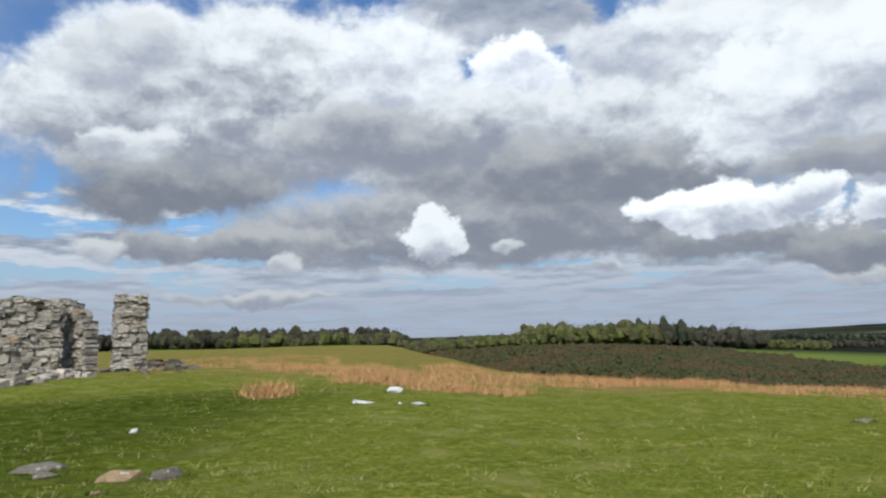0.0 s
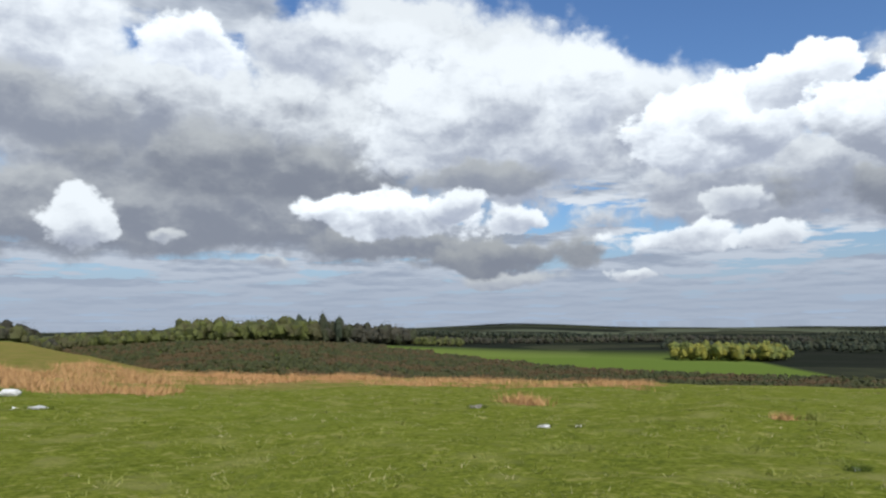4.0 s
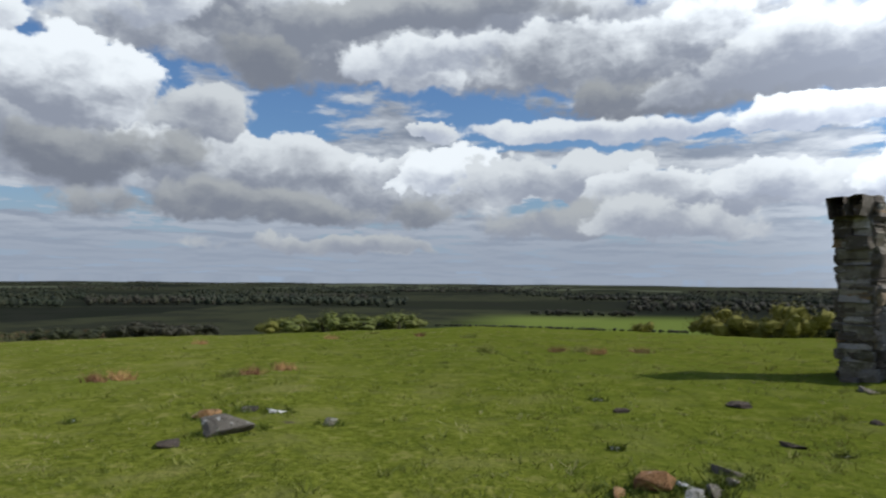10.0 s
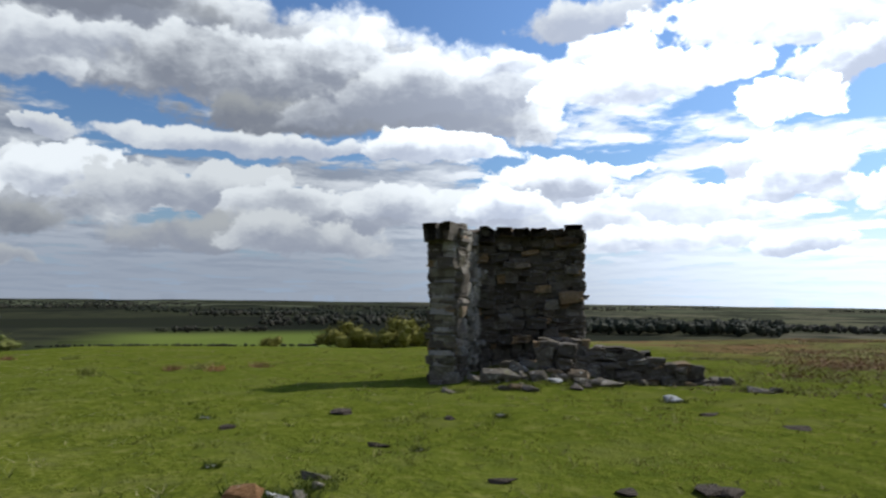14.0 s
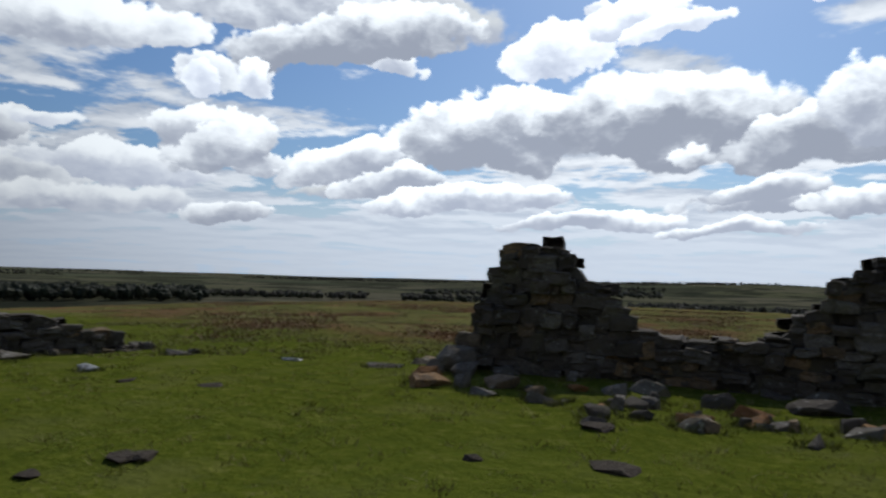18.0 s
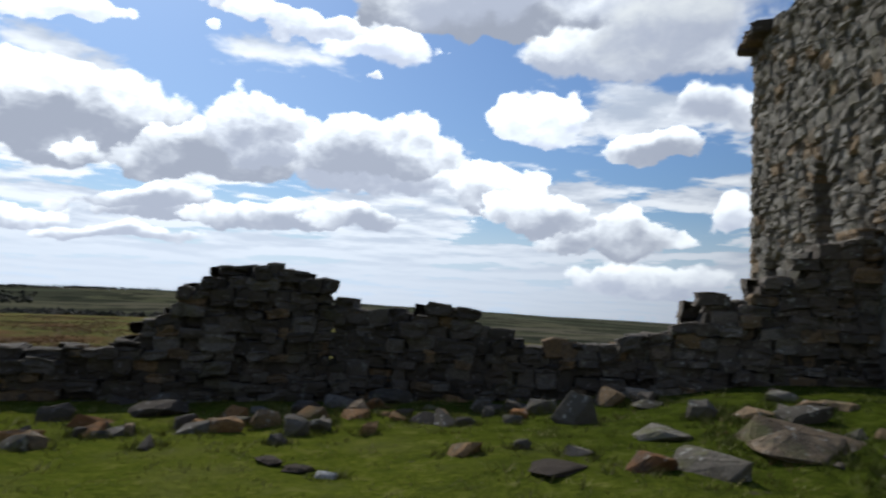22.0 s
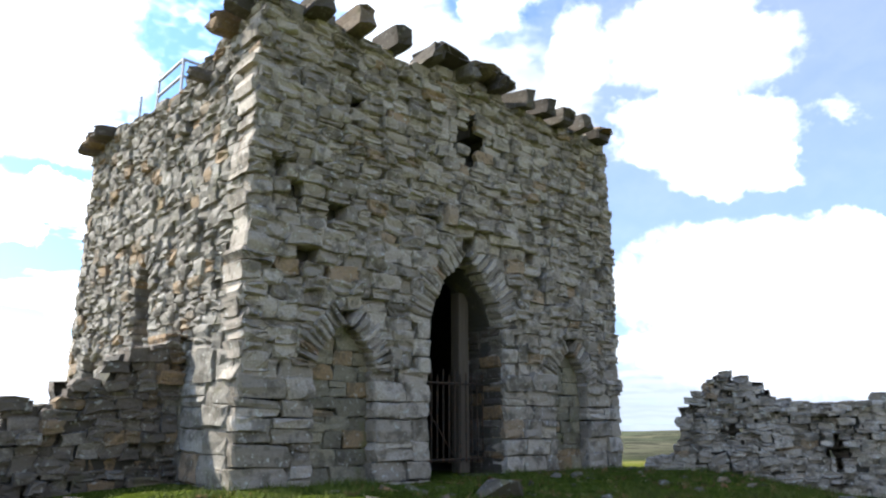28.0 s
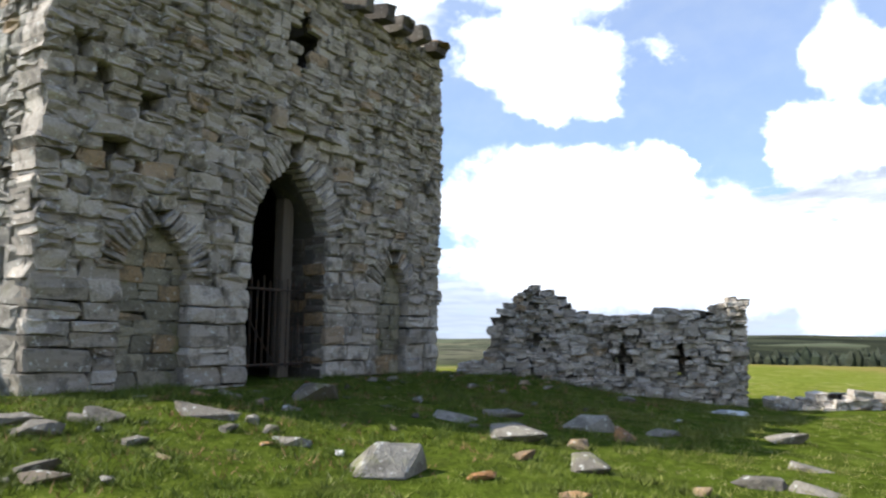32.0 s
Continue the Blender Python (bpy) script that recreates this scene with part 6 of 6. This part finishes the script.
for k, (az, r) in enumerate(((-42.4, 13.7), (-44.3, 14.2), (-55.2, 12), (-57, 12.3), (-64.6, 12), (-66.2, 12.1), (-68.6, 12.8), (-84.6, 15.6), (-90, 17.2), (-93.2, 16.4), (-92, 17), (-96.5, 17.2), (-72, 24), (-75, 26), (-79, 24), (-62, 22), (-83, 22))):
    gx, gy = scatter(8, az - 0.5, az + 0.5, r - 0.25, r + 0.25, 71 + k)
    blades("dead_tussock", gx, gy, np.random.RandomState(17 + k).uniform(0.1, 0.2, len(gx)), 0.009, 0.5, (RUSH, TUFT, BRACKEN)[k % 3], 91 + k, 14, 0.08, "brownish dead grass tussock on the turf", "grass")
gx, gy = scatter(3600, -178, -136, 14, 60, 61, 1.3)
keep = np.sin(gx * 0.5 + np.sin(gy * 0.4)) + np.sin(gy * 0.33 + 1) > 0.2
blades("dead_bracken", gx[keep], gy[keep], np.random.RandomState(8).uniform(0.05, 0.14, keep.sum()), 0.02, 0.9, BRACKEN, 62, 14, 0.3, "red-brown dead bracken and heather on the moor", "bracken")
gx, gy = scatter(2600, -180, -128, 13, 60, 63, 1.2)
blades("moor_grass", gx, gy, np.random.RandomState(9).uniform(0.04, 0.11, len(gx)), 0.012, 0.9, leafy("moor_grass", (0.13, 0.12, 0.045), (0.20, 0.18, 0.07), (0.15, 0.11, 0.05)), 64, 12, 0.2, "yellowish rough moor grass")


def earth_material():
    m, n = material("bare_earth", 0.95, 0.1)
    n.put(n.shader.inputs["Base Color"], n.mix(n.noise(n.place, 9.0, 5.0, 0.6), (0.045, 0.036, 0.028), (0.11, 0.09, 0.072)))
    bump(n, n.noise(n.place, 24.0, 5.0, 0.65), 0.9, 0.05)
    return m


EARTH = earth_material()

rock(1.27, -5.75, 0.51, 0.41, 0.07, EARTH, "low molehill of dark bare earth in the turf", "molehills", 120, sink=0.3, name="molehill")
rock(2.37, -5.50, 0.19, 0.15, 0.07, EARTH, "low molehill of dark bare earth in the turf", "molehills", 40, sink=0.3, name="molehill")
rock(-1.15, -6.69, 0.32, 0.26, 0.07, EARTH, "low molehill of dark bare earth in the turf", "molehills", 100, sink=0.3, name="molehill")
rock(-1.37, -6.43, 0.31, 0.25, 0.07, EARTH, "low molehill of dark bare earth in the turf", "molehills", 160, sink=0.3, name="molehill")
rock(7.08, -2.10, 0.24, 0.19, 0.07, EARTH, "low molehill of dark bare earth in the turf", "molehills", 70, sink=0.3, name="molehill")
rock(5.44, -2.68, 0.24, 0.19, 0.07, EARTH, "low molehill of dark bare earth in the turf", "molehills", 110, sink=0.3, name="molehill")
rock(4.90, -3.50, 0.22, 0.17, 0.07, EARTH, "low molehill of dark bare earth in the turf", "molehills", 160, sink=0.3, name="molehill")
rock(4.68, -4.12, 0.35, 0.28, 0.07, EARTH, "low molehill of dark bare earth in the turf", "molehills", 140, sink=0.3, name="molehill")
rock(6.71, -7.08, 0.31, 0.25, 0.07, EARTH, "low molehill of dark bare earth in the turf", "molehills", 110, sink=0.3, name="molehill")
rock(7.64, -6.62, 0.32, 0.26, 0.07, EARTH, "low molehill of dark bare earth in the turf", "molehills", 125, sink=0.3, name="molehill")
rock(8.43, -3.35, 0.18, 0.14, 0.07, EARTH, "low molehill of dark bare earth in the turf", "molehills", 10, sink=0.3, name="molehill")
rock(9.55, -2.23, 0.39, 0.31, 0.07, EARTH, "low molehill of dark bare earth in the turf", "molehills", 0, sink=0.3, name="molehill")
rock(6.66, -7.13, 0.34, 0.28, 0.07, EARTH, "low molehill of dark bare earth in the turf", "molehills", 55, sink=0.3, name="molehill")
rock(4.59, -4.22, 0.29, 0.23, 0.07, EARTH, "low molehill of dark bare earth in the turf", "molehills", 120, sink=0.3, name="molehill")
rock(1.74, -7.18, 0.46, 0.37, 0.07, EARTH, "low molehill of dark bare earth in the turf", "molehills", 90, sink=0.3, name="molehill")
rock(1.73, -7.16, 0.35, 0.28, 0.07, EARTH, "low molehill of dark bare earth in the turf", "molehills", 25, sink=0.3, name="molehill")
rock(-3.33, -5.60, 0.66, 0.53, 0.07, EARTH, "low molehill of dark bare earth in the turf", "molehills", 30, sink=0.3, name="molehill")
rock(-1.33, -6.41, 0.26, 0.20, 0.07, EARTH, "low molehill of dark bare earth in the turf", "molehills", 100, sink=0.3, name="molehill")
rock(8.65, -0.72, 0.21, 0.17, 0.07, EARTH, "low molehill of dark bare earth in the turf", "molehills", 110, sink=0.3, name="molehill")
rock(6.14, 3.45, 0.28, 0.23, 0.07, EARTH, "low molehill of dark bare earth in the turf", "molehills", 20, sink=0.3, name="molehill")


# longer grass round the fallen stones and below the tower's front
r_ = np.random.RandomState(87)
spots = np.array(ROCK_SPOTS)
around = r_.uniform(0, 2 * math.pi, (len(spots), 16))
gx = (spots[:, :1] + np.cos(around) * spots[:, 2:3] * r_.uniform(0.42, 0.72, around.shape)).ravel()
gy = (spots[:, 1:2] + np.sin(around) * spots[:, 2:3] * r_.uniform(0.42, 0.72, around.shape)).ravel()
keep = outside_walls(gx, gy)
gx, gy = gx[keep], gy[keep]
blades("stone_side_grass", gx, gy, r_.uniform(0.04, 0.12, len(gx)), 0.006, 0.55, GRASS_BLADE, 88, 7, 0.035, "longer green grass round the fallen stones")
u, v = r_.uniform(-3, 13, 4200), 0.05 + 7.5 * r_.uniform(0, 1, 4200) ** 1.3
gx, gy = TOWER_N.x + ALONG.x * u - BACK.x * v, TOWER_N.y + ALONG.y * u - BACK.y * v
keep = np.sin(gx * 1.9 + 1.5 * np.sin(gy * 1.3)) + np.sin(gy * 2.3 - gx * 0.7) > -0.4
gx, gy = gx[keep], gy[keep]
blades("rough_grass", gx, gy, r_.uniform(0.05, 0.15, len(gx)), 0.006, 0.6, GRASS_BLADE, 89, 11, 0.06, "rough green grass below the tower")
u, v = r_.uniform(-3, 13, 420), 0.3 + 5 * r_.uniform(0, 1, 420)
blades("dead_grass", TOWER_N.x + ALONG.x * u - BACK.x * v, TOWER_N.y + ALONG.y * u - BACK.y * v, r_.uniform(0.04, 0.12, 420), 0.006, 0.7, BRACKEN, 90, 10, 0.08, "rusty dead stems among the fallen stones")


# ---- bushes, hedges, woods ----
def bush(az, r, wide, tall, mat, label, seed):
    """A thicket: forked stems and a ragged crown."""
    x, y = polar(az, r)
    z = ground_z(x, y)
    ob = thing("bush", (x, y, z), label, "bush", "bushes below the brow")
    rr = random.Random(seed)
    bm = bmesh.new()
    for _ in range(5):
        a = rr.uniform(0, 6.28)
        rod(bm, (x, y, z - 0.1), (x + math.cos(a) * wide * 0.3, y + math.sin(a) * wide * 0.3, z + tall * 0.6), 0.03, 5)
    part("stem", bm, BARK, ob)
    n = 9
    centres = [(x + rr.gauss(0, wide * 0.32), y + rr.gauss(0, wide * 0.32), z + tall * rr.uniform(0.3, 0.72)) for _ in range(n)]
    sizes = [(wide * 0.33, wide * 0.33, tall * 0.34)] * n
    leaves("crown", np.concatenate([solid_crowns(centres, np.array(sizes) * 0.9, 6, seed), crown_cloud(centres, sizes, 260, 0.05, seed)]), mat, ob)


for k in range(15):
    bush(-67.5 - k * 0.75, 47 + 4 * math.sin(k * 2.3), 1.9, 1.05 + 0.25 * math.sin(k * 1.7), GORSE, "yellow-green gorse bush below the brow", 200 + k)
for k in range(7):
    bush(-101.5 - k * 1.0, 62 + 4 * math.sin(k * 2.9), 2.8, 2.5 + 0.5 * math.sin(k * 1.3), (GORSE, WOOD_GREEN)[k % 2], "rounded olive-green bush below the brow", 230 + k)
for k in range(4):
    bush(-107.5 - k * 1.2, 78 + k, 2.2, 4.2, CONIFER, "dark evergreen bush below the brow", 240 + k)
bush(-96.9, 58, 1.3, 1.2, GORSE, "small rounded bush alone in the pasture", 250)
for k in range(8):
    bush(-52 - 1.4 * k, 46 + 3 * math.sin(k), 1.5, 1.0, WOOD_DARK, "leafless grey-brown thorn bush below the brow", 260 + k)

wood(11, 42, 290, 370, 520, 8.5, WOOD_DARK, "brown leafless wood along the skyline pasture", 301)
wood(11, 30, 285, 300, 40, 7.0, WOOD_GREEN, "single fresh green trees at the wood's edge", 303)
wood(3, 17, 640, 760, 300, 13, WOOD_GREEN, "belt of fresh green trees", 305)
wood(-8, 3, 790, 860, 220, 24, WOOD_GREEN, "tall fresh green trees by the fields", 307)
wood(-15, -7, 800, 900, 130, 22, WOOD_DARK, "mixed brown and green trees by the fields", 309)
wood(-10, -5, 800, 830, 14, 32, CONIFER, "dark firs above the other trees", 311, slim=0.2)
wood(-19, -13, 820, 1000, 110, 11, WOOD_GREEN, "lower trees at the edge of the fields", 313)
wood(-36, -6, 1500, 1700, 300, 15, CONIFER, "dark far plantation", 315)
wood(-43.5, -35.5, 640, 700, 100, 15, GORSE, "light green copse in the fields", 317)
wood(-45, -16, 1150, 1300, 400, 11, WOOD_DARK, "dark wood beyond the fields", 319)
# young plantation below the brow
for az0, az1, r0, r1, count, tall, seed in ((-9, 11, 190, 330, 2200, 2.6, 321), (-9, 12, 330, 640, 2600, 3.4, 323)):
    wood(az0, az1, r0, r1, count, tall, SAPLING, "dense young conifer plantation", seed, 0.13, 26, 0.5, name="plantation")
for k in range(14):                                           # it narrows towards the east
    az, r0, r1 = -9 - 3.8 * k, 200 + 7 * k, 400 + 235 * math.exp(-0.4 * k)
    count = int(0.16 * radians(3.8) * (r1 * r1 - r0 * r0) / 2)
    wood(az - 3.8, az, r0, r1, count, 3.4, SAPLING, "dense young conifer plantation", 340 + 2 * k, 0.13, 26, 0.5, name="plantation")
# woods in the plain
r_ = random.Random(77)
for k in range(46):
    a = r_.uniform(-182, -42)
    d = 620 * 1.9 ** r_.uniform(0.2, 2.6)
    wide = r_.uniform(3, 9)
    wood(a - wide, a + wide, d, d * 1.25, int(wide * 30), 10, (WOOD_DARK, CONIFER)[k % 2], "dark wood in the plain", 400 + 2 * k, 0.09, 40)
wood(-100, -80, 492, 498, 260, 2.4, WOOD_DARK, "thin dark field hedge", 601, 0.25, 16, name="hedge")
wood(-96, -88, 700, 712, 60, 6, WOOD_DARK, "line of small field trees", 603)
wood(-136, -120, 640, 820, 420, 13, CONIFER, "dark conifer wood below the moor", 605)
wood(50, 72, 215, 260, 420, 8.5, CONIFER, "dark conifer shelter belt", 607, 0.14, 60, 0.22)
